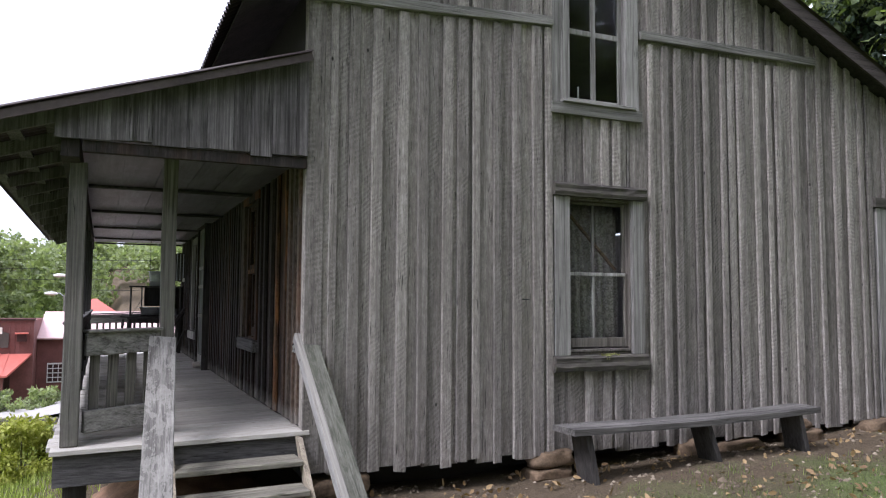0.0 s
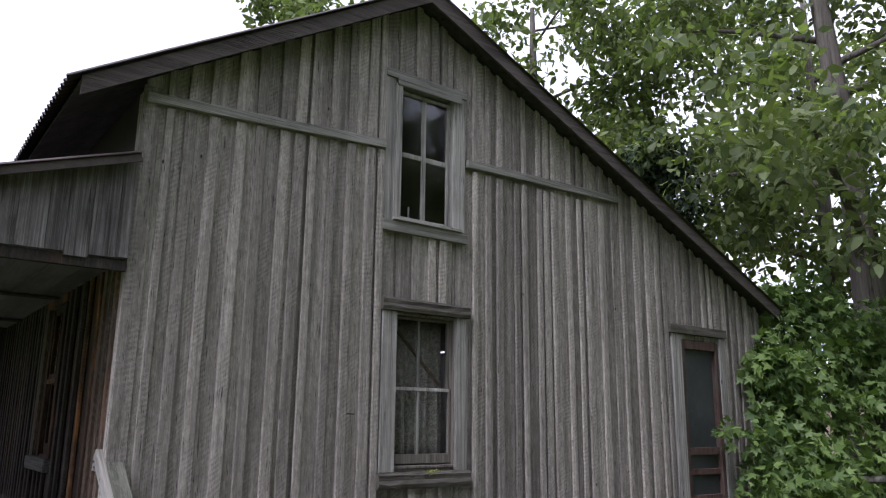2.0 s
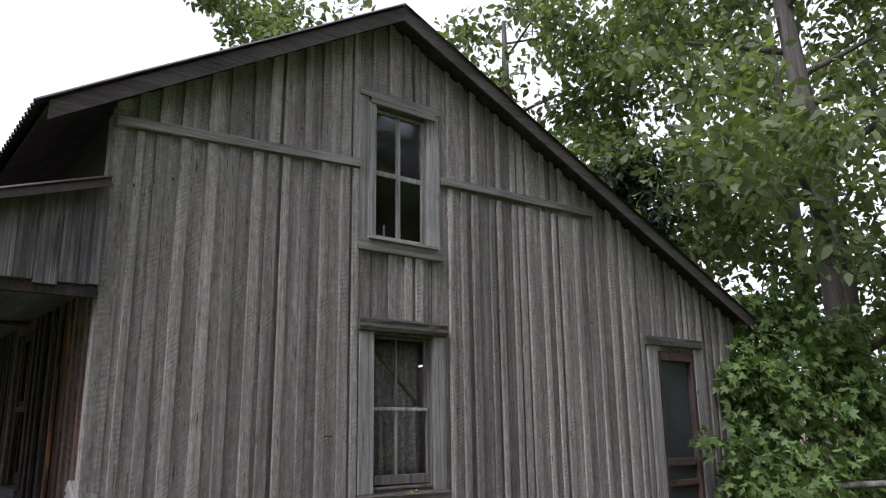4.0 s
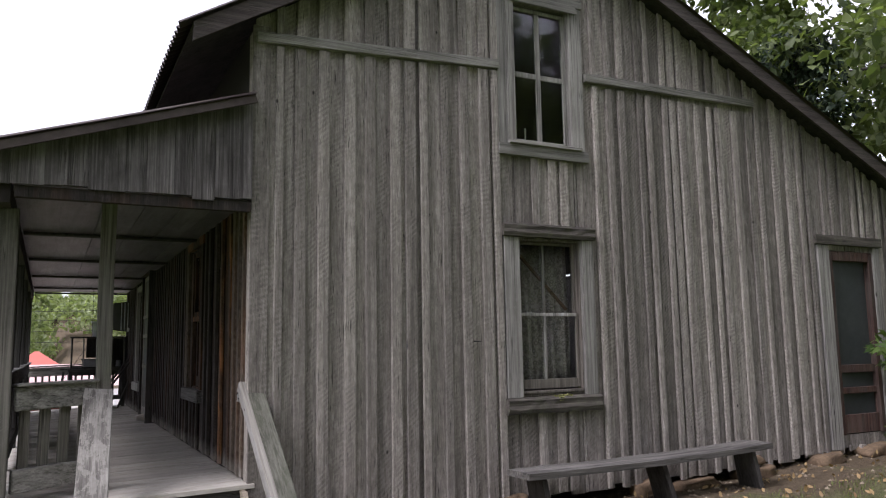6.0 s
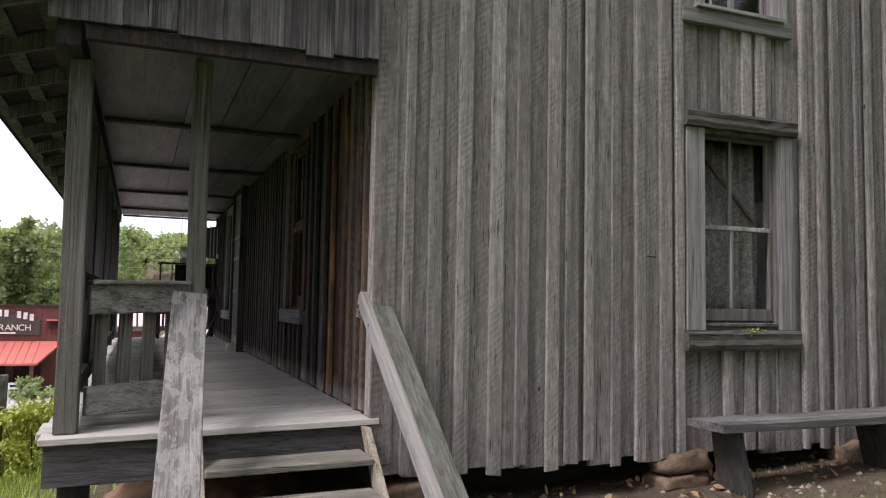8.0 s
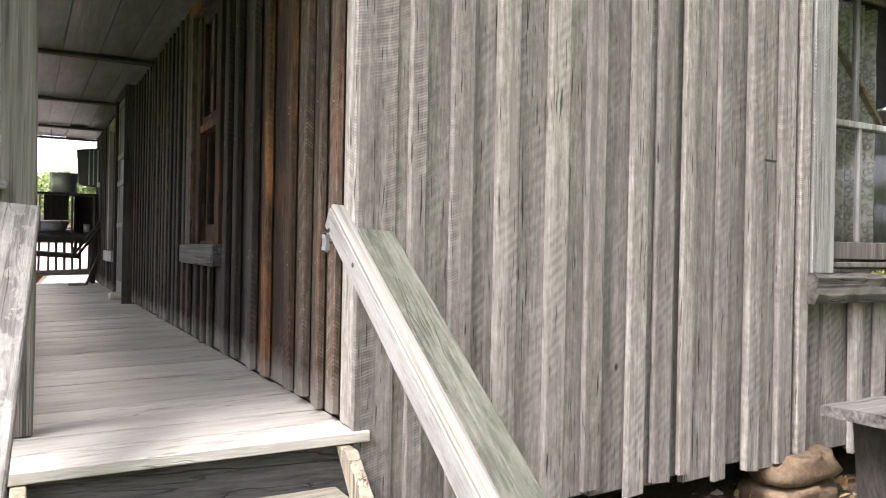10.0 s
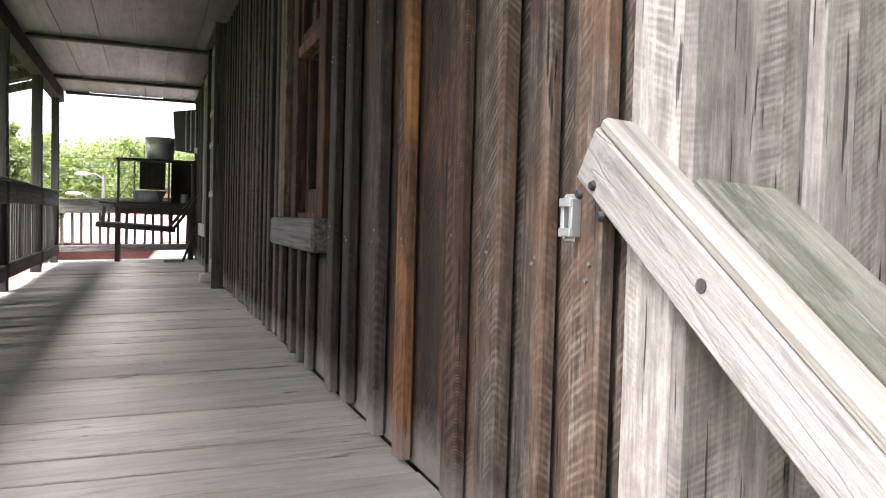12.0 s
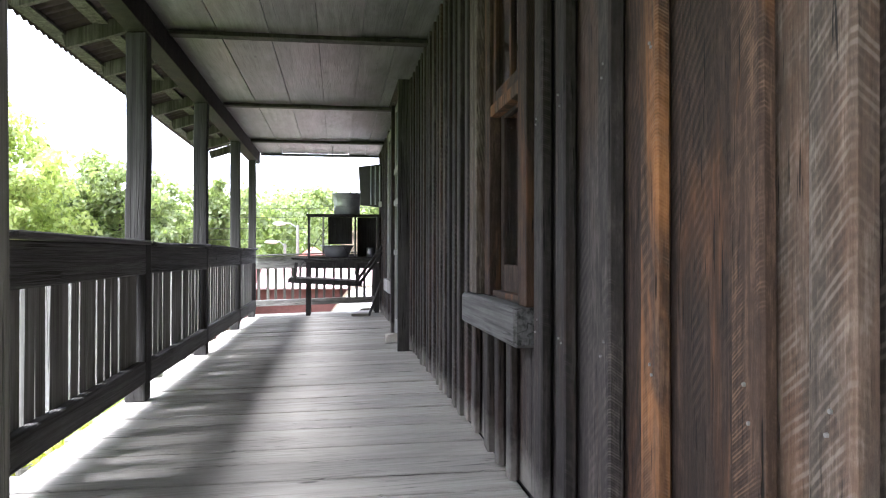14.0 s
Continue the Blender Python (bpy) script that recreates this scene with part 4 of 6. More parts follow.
    s, g = sash(w, "S", 2.405, 3.065, 2.865, 4.22, -0.06, 2, 2, SASH, bar=0.05, stile=0.045, bottom=0.045)
    m, k = (g[0] + g[1]) / 2, (g[2] + g[3]) / 2
    for u0, u1, z0, z1 in ((g[0], m - 0.025, k + 0.025, g[3]), (m + 0.025, g[1], k + 0.025, g[3]), (g[0], m - 0.025, g[2], k - 0.025), (m + 0.025, g[1], g[2], k - 0.025)):
        pane(w, "S", u0, u1, -0.045, z0, z1)
    c = thing("candle", (2.645, 0.16, 2.87), "thin white candle standing on the attic window ledge", "candle")
    bm = bmesh.new()
    rod(bm, (2.645, 0.16, 2.888), (2.6455, 0.16, 3.06), 0.011, 0.009)
    part("stick", bm, WAX, c, smooth=True)
    bm = bmesh.new()
    rod(bm, (2.645, 0.16, 2.866), (2.645, 0.16, 2.888), 0.035, 0.022, 12)
    part("holder", bm, IRON, c, "dark candle holder")
    boxed("shelf", w, TRIM_X, 2.39, 3.08, 0.12, 0.24, 2.84, 2.865)

    # screen door at the far end of the gable
    d = thing("door_1", (7.1, 0, -0.1), "red-brown framed screen door half hidden by vines", "door", kind="structure")
    ubox("casing", d, TRIM, "S", 6.51, 6.70, 0.0, 0.05, -0.25, 2.085)
    ubox("casing", d, TRIM, "S", 7.51, 7.63, 0.0, 0.05, -0.25, 2.085)
    ubox("head_casing", d, BEAM_X, "S", 6.47, 7.67, 0.0, 0.07, 2.09, 2.20)
    ubox("jamb", d, REDFRAME, "S", 6.702, 6.78, -0.06, 0.03, -0.10, 2.02)
    ubox("jamb", d, REDFRAME, "S", 7.44, 7.508, -0.06, 0.03, -0.10, 2.02)
    ubox("jamb", d, REDFRAME, "S", 6.782, 7.438, -0.06, 0.03, 1.91, 2.02)
    for z0, z1 in ((-0.09, 0.12), (0.60, 0.69), (0.36, 0.43)):
        ubox("rail", d, REDFRAME, "S", 6.782, 7.438, -0.05, 0.0, z0, z1)
    ubox("screen", d, SCREEN, "S", 6.782, 7.438, -0.045, -0.040, -0.08, 1.91, "dark wire mesh", bev=0)


SCREEN = plain("dark_wire_mesh", (0.05, 0.055, 0.055), 0.5, 0.3)


def porch_openings():
    w = thing("window_3", (0, 2.37, 0.5), "brown sash window with a thick plank sill on the porch wall", "window", kind="structure")
    o = PORCH_OPEN[0]
    reveal(w, "W", o, BROWN)
    ubox("casing", w, GREY_SIDE, "W", 2.72, 2.88, 0.0, 0.045, 0.60, 2.04)
    ubox("casing", w, BROWN, "W", 1.90, 2.01, 0.0, 0.045, 0.60, 2.04)
    ubox("stop", w, BROWN, "W", 2.60, 2.70, -0.03, 0.015, 0.60, 2.02)
    ubox("head_casing", w, BROWN, "W", 1.90, 2.88, 0.0, 0.046, 2.042, 2.13)
    ubox("sill", w, RAIL_Y, "W", 1.93, 2.90, 0.0, 0.075, 0.475, 0.597, "thick worn plank", 0.01)
    s, g = sash(w, "W", 2.04, 2.60, 0.60, 1.32, -0.06, 1, 1, BROWN, bottom=0.12, stile=0.05)
    ubox("meeting_rail", w, ORANGE, "W", 2.02, 2.62, -0.03, 0.012, 1.29, 1.335)
    s2, g2 = sash(w, "W", 2.04, 2.60, 1.335, 2.0, -0.03, 2, 1, BROWN)
    pane(w, "W", g[0], g[1], -0.045, g[2], g[3])
    pane(w, "W", g2[0], g2[1], -0.015, g2[2], g2[3])
    tagged(boxed("window_blind", None, BROWN, 0.13, 0.15, 1.75, 3.05, 0.40, 2.30), "brown board blind behind the porch window", "blind")
    # door with a screen door on a frame that stands out from the wall
    d = thing("door_2", (0, 6.2, 0), "grey screen door with panes in a deep dark frame", "door", kind="structure")
    ubox("jamb", d, BROWN, "W", 5.68, 5.795, -0.05, 0.11, 0.0, 2.12, "red-brown plank jamb")
    ubox("jamb", d, CHAR, "W", 5.655, 5.678, -0.02, 0.13, 0.0, 2.14)
    ubox("jamb", d, DARK, "W", 6.655, 6.75, -0.05, 0.11, 0.0, 2.12)
    ubox("head", d, DARK, "W", 5.68, 6.75, -0.05, 0.13, 2.122, 2.132)
    ubox("threshold", d, DECK, "W", 5.797, 6.653, -0.10, 0.03, -0.005, 0.022)
    s, g = sash(d, "W", 5.80, 6.65, 0.03, 2.10, 0.05, 1, 1, TRIM, stile=0.075, bottom=0.16)
    for z in (0.78, 1.22, 1.50):
        ubox("rail", d, SASH, "W", g[0], g[1], 0.052, 0.095, z - 0.025, z + 0.025)
    ubox("screen", d, SCREEN, "W", g[0], g[1], 0.062, 0.066, 0.19, 2.05, "dark wire mesh", bev=0)
    ubox("door_leaf", d, CHAR, "W", 5.80, 6.65, -0.09, -0.05, 0.03, 2.0)
    # second window beyond the door
    w = thing("window_4", (0, 7.7, 0.4), "narrow porch window in a pale casing", "window", kind="structure")
    reveal(w, "W", PORCH_OPEN[2], DARK)
    ubox("casing", w, TRIM, "W", 7.25, 7.36, 0.0, 0.05, 0.50, 1.97)
    ubox("casing", w, TRIM, "W", 7.99, 8.10, 0.0, 0.05, 0.50, 1.97)
    ubox("head_casing", w, TRIM, "W", 7.25, 8.10, 0.0, 0.05, 1.972, 2.07)
    ubox("sill", w, SASH, "W", 7.20, 8.14, 0.0, 0.09, 0.37, 0.498, "pale plank")
    s, g = sash(w, "W", 7.37, 7.98, 0.51, 1.94, -0.06, 1, 2, DARK)
    pane(w, "W", g[0], g[1], -0.045, g[2], g[3])


gable_windows()
porch_openings()


# ---- things by the house ----
def stone(name, x, y, z, sx, sy, sz, seed, label, material=None):
    rnd = random.Random(seed)
    bm = bmesh.new()
    bmesh.ops.create_icosphere(bm, subdivisions=3, radius=1.0)
    for v in bm.verts:
        k = 1 + 0.5 * noise.noise(v.co * 1.5 + Vector((seed, 0, 0))) + 0.2 * noise.noise(v.co * 4 + Vector((0, seed, 0)))
        p = v.co * k
        v.co = Vector((x + max(-0.82, min(0.78, p.x + 0.2 * p.z)) * sx, y + max(-0.8, min(0.8, p.y)) * sy, z + max(-0.75, min(0.6 + 0.2 * p.x, p.z)) * sz))
    return tagged(part(name, bm, material or STONE, None, smooth=True), label, "stone", "foundation stones")


def bench():
    b = thing("bench", (3.5, -0.36, -0.5), "low rough-hewn slab bench with dark plank legs on dirt", "bench")
    vs, rnd = [], random.Random(4)
    bm = bmesh.new()
    n = 24
    rows = []
    for i in range(n + 1):
        t = i / n
        x = 2.12 + 2.84 * t
        z = -0.055 + 0.045 * t - 0.02 * math.sin(math.pi * t)
        y0, y1 = -0.53 + 0.02 * noise.noise(Vector((x * 3, 0, 0))), -0.19 + 0.02 * noise.noise(Vector((x * 3, 9, 0)))
        k = 0.012 * noise.noise(Vector((x * 5, 3, 0)))
        rows.append([bm.verts.new(p) for p in ((x, y0, z - 0.05), (x, y1, z - 0.05), (x, y1, z + k), (x, (y0 + y1) / 2, z + 0.008 + k), (x, y0, z - k))])
    for a, c in zip(rows, rows[1:]):
        for i in range(5):
            bm.faces.new((a[i], a[(i + 1) % 5], c[(i + 1) % 5], c[i]))
    bm.faces.new(rows[0])
    bm.faces.new(rows[-1][::-1])
    part("seat", bm, BENCHTOP, b, "flaking grey slab")
    for x, dx, zt in ((2.30, 0.06, -0.12), (3.60, 0.12, -0.10), (4.74, 0.07, -0.06)):
        g = ground_z(x, -0.4)
        bm = bmesh.new()
        quad_box(bm, [(x + dx, -0.50, g - 0.06), (x + dx + 0.05, -0.50, g - 0.06), (x + dx + 0.05, -0.22, g - 0.06), (x + dx, -0.22, g - 0.06), (x - 0.03, -0.48, zt), (x + 0.03, -0.48, zt), (x + 0.03, -0.24, zt), (x - 0.03, -0.24, zt)])
        bevel(bm, 0.006)
        part("leg", bm, CHAR, b)


BENCHTOP = wood("flaking_bench_slab", (0.19, 0.18, 0.165), (0.095, 0.088, 0.08), (0.025, 0.023, 0.021), axis="x", cross="y", saw=0.0, stain=(0.07, 0.065, 0.06), grain=0.5)
bench()
for i, (x, y, sx, sy, sz, k) in enumerate(((2.22, 0.06, 0.26, 0.22, 0.10, 3), (2.20, 0.03, 0.24, 0.2, 0.09, 5), (0.30, 0.10, 0.30, 0.20, 0.10, 9), (0.22, 0.15, 0.36, 0.22, 0.12, 13), (3.75, -0.02, 0.14, 0.12, 0.16, 6), (4.35, -0.08, 0.34, 0.14, 0.09, 7), (5.25, -0.02, 0.28, 0.16, 0.10, 8), (5.2, 0.02, 0.22, 0.14, 0.08, 10), (6.35, -0.05, 0.30, 0.16, 0.11, 11), (7.2, 0.0, 0.3, 0.2, 0.12, 12))):
    base = ground_z(x, y)
    lift = 0.13 if i in (0, 2, 7) else 0.0
    stone("foundation_stone", x, y, base + lift + sz * 0.3, sx, sy, sz, k, "tan field stone under the house wall")
stone("loose_stone", -0.13, 6.27, 0.045, 0.07, 0.06, 0.06, 21, "small pale stone on the porch floor by the door", plain("pale_stone", (0.5, 0.46, 0.4), 0.9))
tagged(boxed("plank", None, TREAD, 5.0, 5.9, -2.35, -2.1, ground_z(5.5, -2.2) - 0.02, ground_z(5.5, -2.2) + 0.05, bev=0.01), "grey plank lying half sunk in the dirt", "plank")


def latch():
    m = thing("hook_bracket", (-0.05, 0.17, 0.6), "small galvanised steel latch plate screwed to the wall", "bracket")
    bm = bmesh.new()
    for c in ((-0.034, -0.029, 0.202, 0.246, 0.578, 0.648), (-0.052, -0.035, 0.195, 0.204, 0.585, 0.641), (-0.052, -0.035, 0.218, 0.227, 0.585, 0.641), (-0.055, -0.050, 0.195, 0.227, 0.585, 0.598), (-0.055, -0.050, 0.195, 0.227, 0.628, 0.641)):
        box(bm, *c)
    bevel(bm, 0.0015)
    part("plate", bm, GALV, m)
    for z in (0.586, 0.640):
        bm = bmesh.new()
        rod(bm, (-0.034, 0.238, z), (-0.038, 0.238, z), 0.0045)
        part("screw", bm, BOLT, m)
    for y, z in ((0.112, 0.655), (0.145, 0.645), (0.092, 0.615)):
        b = thing("bolt", (-0.072, y, z), "round rusted carriage bolt in the handrail plank", "bolt", "handrail bolts")
        bm = bmesh.new()
        rod(bm, (-0.069, y, z), (-0.075, y, z), 0.008, 0.005, 12)
        part("head", bm, IRON, b)


latch()


# ---- the far end of the porch ----
def chain(name, a, b, parent, n=26):
    a, b = Vector(a), Vector(b)
    bm = bmesh.new()
    for i in range(n):
        p, q = a + (b - a) * (i / n), a + (b - a) * ((i + 1.15) / n)
        off = Vector((0.006, 0, 0)) if i % 2 else Vector((0, 0.006, 0))
        for s in (-1, 1):
            rod(bm, p + off * s, q + off * s, 0.0025, n=5)
    part(name, bm, IRON, parent)


def porch_swing():
    s = thing("porch_swing", (-0.75, 9.5, 0.4), "dark slatted porch swing hanging askew on chains", "swing")
    for i in range(5):
        y = 9.32 + 0.085 * i
        bm = bmesh.new()
        beam(bm, (-1.18, y, 0.475), (-0.30, y, 0.425), 0.06, 0.02)
        part("seat_slat", bm, TRIM_X, s)
    for y in (9.30, 9.70):
        bm = bmesh.new()
        beam(bm, (-1.20, y, 0.44), (-0.29, y, 0.39), 0.035, 0.06)
        part("seat_rail", bm, CHAR, s)
    for x in (-0.36, -0.30):
        bm = bmesh.new()
        beam(bm, (x - 0.02, 9.28, 0.40), (x + 0.44, 9.36, 1.02), 0.045, 0.03)
        part("back_post", bm, CHAR, s)
    for k in range(3):
        bm = bmesh.new()
        beam(bm, (-0.22 + 0.13 * k, 9.29, 0.60 + 0.17 * k), (-0.22 + 0.13 * k, 9.72, 0.60 + 0.17 * k), 0.05, 0.018)
        part("back_slat", bm, CHAR, s)
    for x, dz in ((-1.12, 0.62), (-0.35, 0.60)):
        bm = bmesh.new()
        beam(bm, (x, 9.30, 0.45), (x + 0.02, 9.30, 0.66), 0.04, 0.03, up=(0, 1, 0))
        part("arm_post", bm, CHAR, s)
    bm = bmesh.new()
    beam(bm, (-1.16, 9.30, 0.71), (-0.20, 9.30, 0.64), 0.06, 0.022)
    part("arm", bm, CHAR, s)
    for a, b in (((-1.15, 9.32, 0.46), (-0.66, 9.45, 1.22)), ((-0.33, 9.32, 0.42), (-0.66, 9.45, 1.22)), ((-0.66, 9.45, 1.22), (-0.66, 9.45, 2.13))):
        chain("chain", a, b, s, 30)


def wash_table():
    t = thing("wash_table", (-0.5, 9.9, 0), "dark plank wash table against the porch end", "table")
    bm = bmesh.new()
    box(bm, -1.02, -0.04, 9.72, 10.08, 0.66, 0.70)
    bevel(bm, 0.006)
    part("tabletop", bm, CHAR, t)
    boxed("apron", t, CHAR, -1.0, -0.06, 9.74, 9.765, 0.58, 0.658)
    for x in (-0.97, -0.08):
        for y in (9.76, 10.04):
            boxed("leg", t, CHAR, x - 0.03, x + 0.03, y - 0.03, y + 0.03, 0.035 * x, 0.656)
    c = thing("open_cupboard", (-0.5, 9.9, 0.7), "black open-fronted cupboard box standing on the wash table", "cupboard")
    for nm, q in (("side", (-0.98, -0.955, 9.75, 10.05, 0.705, 1.26)), ("side", (-0.075, -0.05, 9.75, 10.05, 0.705, 1.26)), ("top", (-1.0, -0.03, 9.73, 10.06, 1.262, 1.287)), ("bottom", (-0.954, -0.076, 9.75, 10.05, 0.705, 0.73)), ("divider", (-0.37, -0.352, 9.76, 10.05, 0.732, 1.26)), ("back", (-0.72, -0.40, 10.03, 10.05, 0.90, 1.26)), ("back", (-0.33, -0.077, 10.03, 10.05, 0.732, 1.26))):
        boxed(nm, c, CHAR, *q)
    boxed("lath", c, SASH, -0.79, -0.765, 9.745, 9.757, 0.732, 1.26, "pale upright strip")

    def tub(name, x, y, z, r0, r1, h, label, material, handles=True):
        b = thing(name, (x, y, z), label, "tub")
        bm = bmesh.new()
        prof = [(0.0, 0.0), (r0, 0.0), (r0 + (r1 - r0) * 0.5, h * 0.5), (r1, h), (r1 + 0.012, h), (r1 + 0.012, h - 0.012), (r1 - 0.008, h - 0.008), (r0 - 0.006, 0.012), (0.0, 0.012)]
        n = 28
        rings = [[bm.verts.new((x + r * math.cos(2 * math.pi * i / n), y + r * math.sin(2 * math.pi * i / n), z + q)) for i in range(n)] for r, q in prof[1:-1]]
        for a, c2 in zip(rings, rings[1:]):
            for i in range(n):
                bm.faces.new((a[i], a[(i + 1) % n], c2[(i + 1) % n], c2[i]))
        bm.faces.new(rings[0][::-1])
        bm.faces.new(rings[-1])
        part("body", bm, material, b, smooth=True)
        for q in (0.35, 0.7) if handles else ():
            bm = bmesh.new()
            rr = r0 + (r1 - r0) * q + 0.004
            for i in range(n):
                a, c2 = 2 * math.pi * i / n, 2 * math.pi * (i + 1) / n
                rod(bm, (x + rr * math.cos(a), y + rr * math.sin(a), z + h * q), (x + rr * math.cos(c2), y + rr * math.sin(c2), z + h * q), 0.004, n=5)
            part("hoop", bm, GALV, b)
        return b

    tub("basin", -0.60, 9.88, 0.732, 0.15, 0.21, 0.15, "grey enamel wash basin in the cupboard", GALV, False)
    tub("bucket", -0.47, 9.90, 1.289, 0.165, 0.19, 0.28, "dull galvanised tub on top of the cupboard", GALV)
    j = thing("jar", (-0.17, 9.85, 0.732), "small grey tin in the cupboard corner", "tin")
    bm = bmesh.new()
    rod(bm, (-0.17, 9.85, 0.732), (-0.17, 9.85, 0.85), 0.05, 0.045, 16)
    part("body", bm, GALV, j, smooth=True)
    w = thing("washboard", (-0.16, 9.7, 1.5), "grey ribbed washtub lid hanging on the porch wall", "washboard")
    bm = bmesh.new()
    quad_box(bm, [(-0.30, 9.62, 1.40), (-0.03, 9.50, 1.36), (-0.03, 9.54, 1.36), (-0.30, 9.66, 1.40), (-0.33, 9.62, 1.90), (-0.03, 9.50, 1.93), (-0.03, 9.54, 1.93), (-0.33, 9.66, 1.90)])
    bevel(bm, 0.012)
    part("panel", bm, IRON, w)
    for k in range(3):
        bm = bmesh.new()
        x = -0.17 + 0.055 * k
        rod(bm, (x, 9.555 - 0.02 * k, 1.40), (x, 9.555 - 0.02 * k, 1.90), 0.009)
        part("rib", bm, GALV, w)
    tagged(boxed("label_card", None, WAX, -0.075, -0.03, 9.47, 9.474, 1.37, 1.44), "small white card on the porch wall", "card")
    p = thing("leaning_board", (-0.15, 9.35, 0), "dark board leaning on the porch wall", "board")
    bm = bmesh.new()
    beam(bm, (-0.20, 9.32, 0.0), (-0.035, 9.28, 0.46), 0.10, 0.025, up=(1, 0, 0))
    part("board", bm, CHAR, p)
    tagged(boxed("plank", None, TREAD, -0.42, -0.20, 9.28, 9.34, -0.012, 0.02), "short grey plank on the porch floor", "plank")


porch_swing()
wash_table()


# ---- trees and plants ----
def lobed(n=5):
    """The outline of a lobed leaf in its plane, about one long."""
    pts = [(0.0, 0.0)]
    for ang, r in ((-75, 0.42), (-50, 0.28), (-38, 0.62), (-18, 0.40), (0, 0.78), (18, 0.40), (38, 0.62), (50, 0.28), (75, 0.42)):
        a = radians(ang)
        pts.append((math.sin(a) * r, math.cos(a) * r))
    return pts


OVAL = [(0.0, 0.0), (0.26, 0.3), (0.2, 0.7), (0.0, 1.0), (-0.2, 0.7), (-0.26, 0.3)]
KITE = [(0.0, 0.0), (0.36, 0.45), (0.0, 1.0), (-0.36, 0.45)]


def leaf_cloud(name, clumps, size, outline, material, parent, seed, droop=0.3, facing=0.0):
    """One mesh of many leaves; clumps: (centre, radii, how many)."""
    rng = np.random.RandomState(seed)
    base = np.array(outline)
    verts, faces = [], []
    k = len(base)
    for c, r, n in clumps:
        p = rng.normal(size=(n, 3))
        p /= np.linalg.norm(p, axis=1)[:, None]
        p *= (rng.rand(n, 1) ** 0.45)
        pos = np.array(c) + p * np.array(r)
        tip = rng.normal(size=(n, 3)) + np.array((0, 0, -droop))
        tip[:, :] += p * 0.6
        tip /= np.linalg.norm(tip, axis=1)[:, None]
        up = rng.normal(size=(n, 3)) * 0.7 + np.array((0, 0, 1.0)) + np.array((0, -facing, 0))
        side = np.cross(tip, up)
        side /= np.linalg.norm(side, axis=1)[:, None] + 1e-9
        nrm = np.cross(side, tip)
        s = size * (0.6 + 0.8 * rng.rand(n, 1))
        for j in range(k):
            u, v = base[j]
            verts.append(pos + s * (side * u + tip * v + nrm * (-0.22 * v * v + 0.12 * abs(u))))
    total = []
    at = 0
    for i in range(0, len(verts), k):
        blk = np.stack(verts[i:i + k], axis=1)
        m = blk.shape[0]
        total.append(blk.reshape(-1, 3))
        faces.extend([tuple(range(at + q * k, at + q * k + k)) for q in range(m)])
        at += m * k
    return raw(name, np.concatenate(total).tolist(), faces, material, parent)


def limb(bm, pts, r0, r1, n=9):
    """A tapered bent limb through points."""
    rings = []
    m = len(pts) - 1
    for i, p in enumerate(pts):
        p = Vector(p)
        d = (Vector(pts[min(i + 1, m)]) - Vector(pts[max(i - 1, 0)])).normalized()
        q = d.to_track_quat("Z", "Y")
        r = r0 + (r1 - r0) * i / m
        rings.append([bm.verts.new(p + q @ Vector((r * math.cos(2 * math.pi * k / n) * (1 + 0.08 * math.sin(3 * k + i)), r * math.sin(2 * math.pi * k / n), 0))) for k in range(n)])
    for a, b in zip(rings, rings[1:]):
        for k in range(n):
            bm.faces.new((a[k], a[(k + 1) % n], b[(k + 1) % n], b[k]))
    bm.faces.new(rings[0][::-1])
    bm.faces.new(rings[-1])


def tree(x, y, height, spread, label, seed, trunk_r=0.28, leaves=18000, size=0.2, low=0.3, lean=(0, 0), material=None, outline=None):
    rnd = random.Random(seed)
    g = ground_z(x, y)
    t = thing("tree", (x, y, g), label, "tree")
    bm = bmesh.new()
    trunk = [(x + lean[0] * k * k, y + lean[1] * k * k, g - 0.3 + (height * 0.86) * k) for k in (0, 0.08, 0.2, 0.35, 0.5, 0.7, 0.85, 1.0)]
    limb(bm, trunk, trunk_r * 1.2, trunk_r * 0.2, 12)
    part("trunk", bm, BARK, t, smooth=True)
    ends = []
    for i in range(13):
        k = low + (0.95 - low) * (i + rnd.random()) / 13
        a = rnd.uniform(0, 6.28)
        base = Vector((x + lean[0] * k * k, y + lean[1] * k * k, g + height * 0.86 * k))
        reach = spread * rnd.uniform(0.55, 1.0) * (1.15 - 0.6 * k)
        d = Vector((math.cos(a), math.sin(a), 0))
        pts = [base + d * reach * f + Vector((0, 0, reach * (0.5 * f - 0.15 * f * f) + rnd.uniform(-0.1, 0.1))) for f in (0, 0.3, 0.65, 1.0)]
        bm = bmesh.new()
        limb(bm, pts, trunk_r * 0.38 * (1.2 - k), 0.02, 7)
        part("limb", bm, BARK, t, smooth=True)
        ends += [(pts[1] + pts[2]) / 2, pts[2], pts[3], pts[3] + d * 0.5]
    clumps = []
    for e in ends:
        for _ in range(3):
            c = e + Vector((rnd.gauss(0, 0.75), rnd.gauss(0, 0.75), rnd.gauss(0.1, 0.65)))
            r = rnd.uniform(0.5, 1.0) * spread * 0.2
            clumps.append((tuple(c), (r, r, r * 0.7), max(10, int(leaves / (len(ends) * 3) * rnd.uniform(0.5, 1.5)))))
    ob = leaf_cloud("crown", clumps, size, outline or OVAL, material or LEAF, t, seed)
    return t


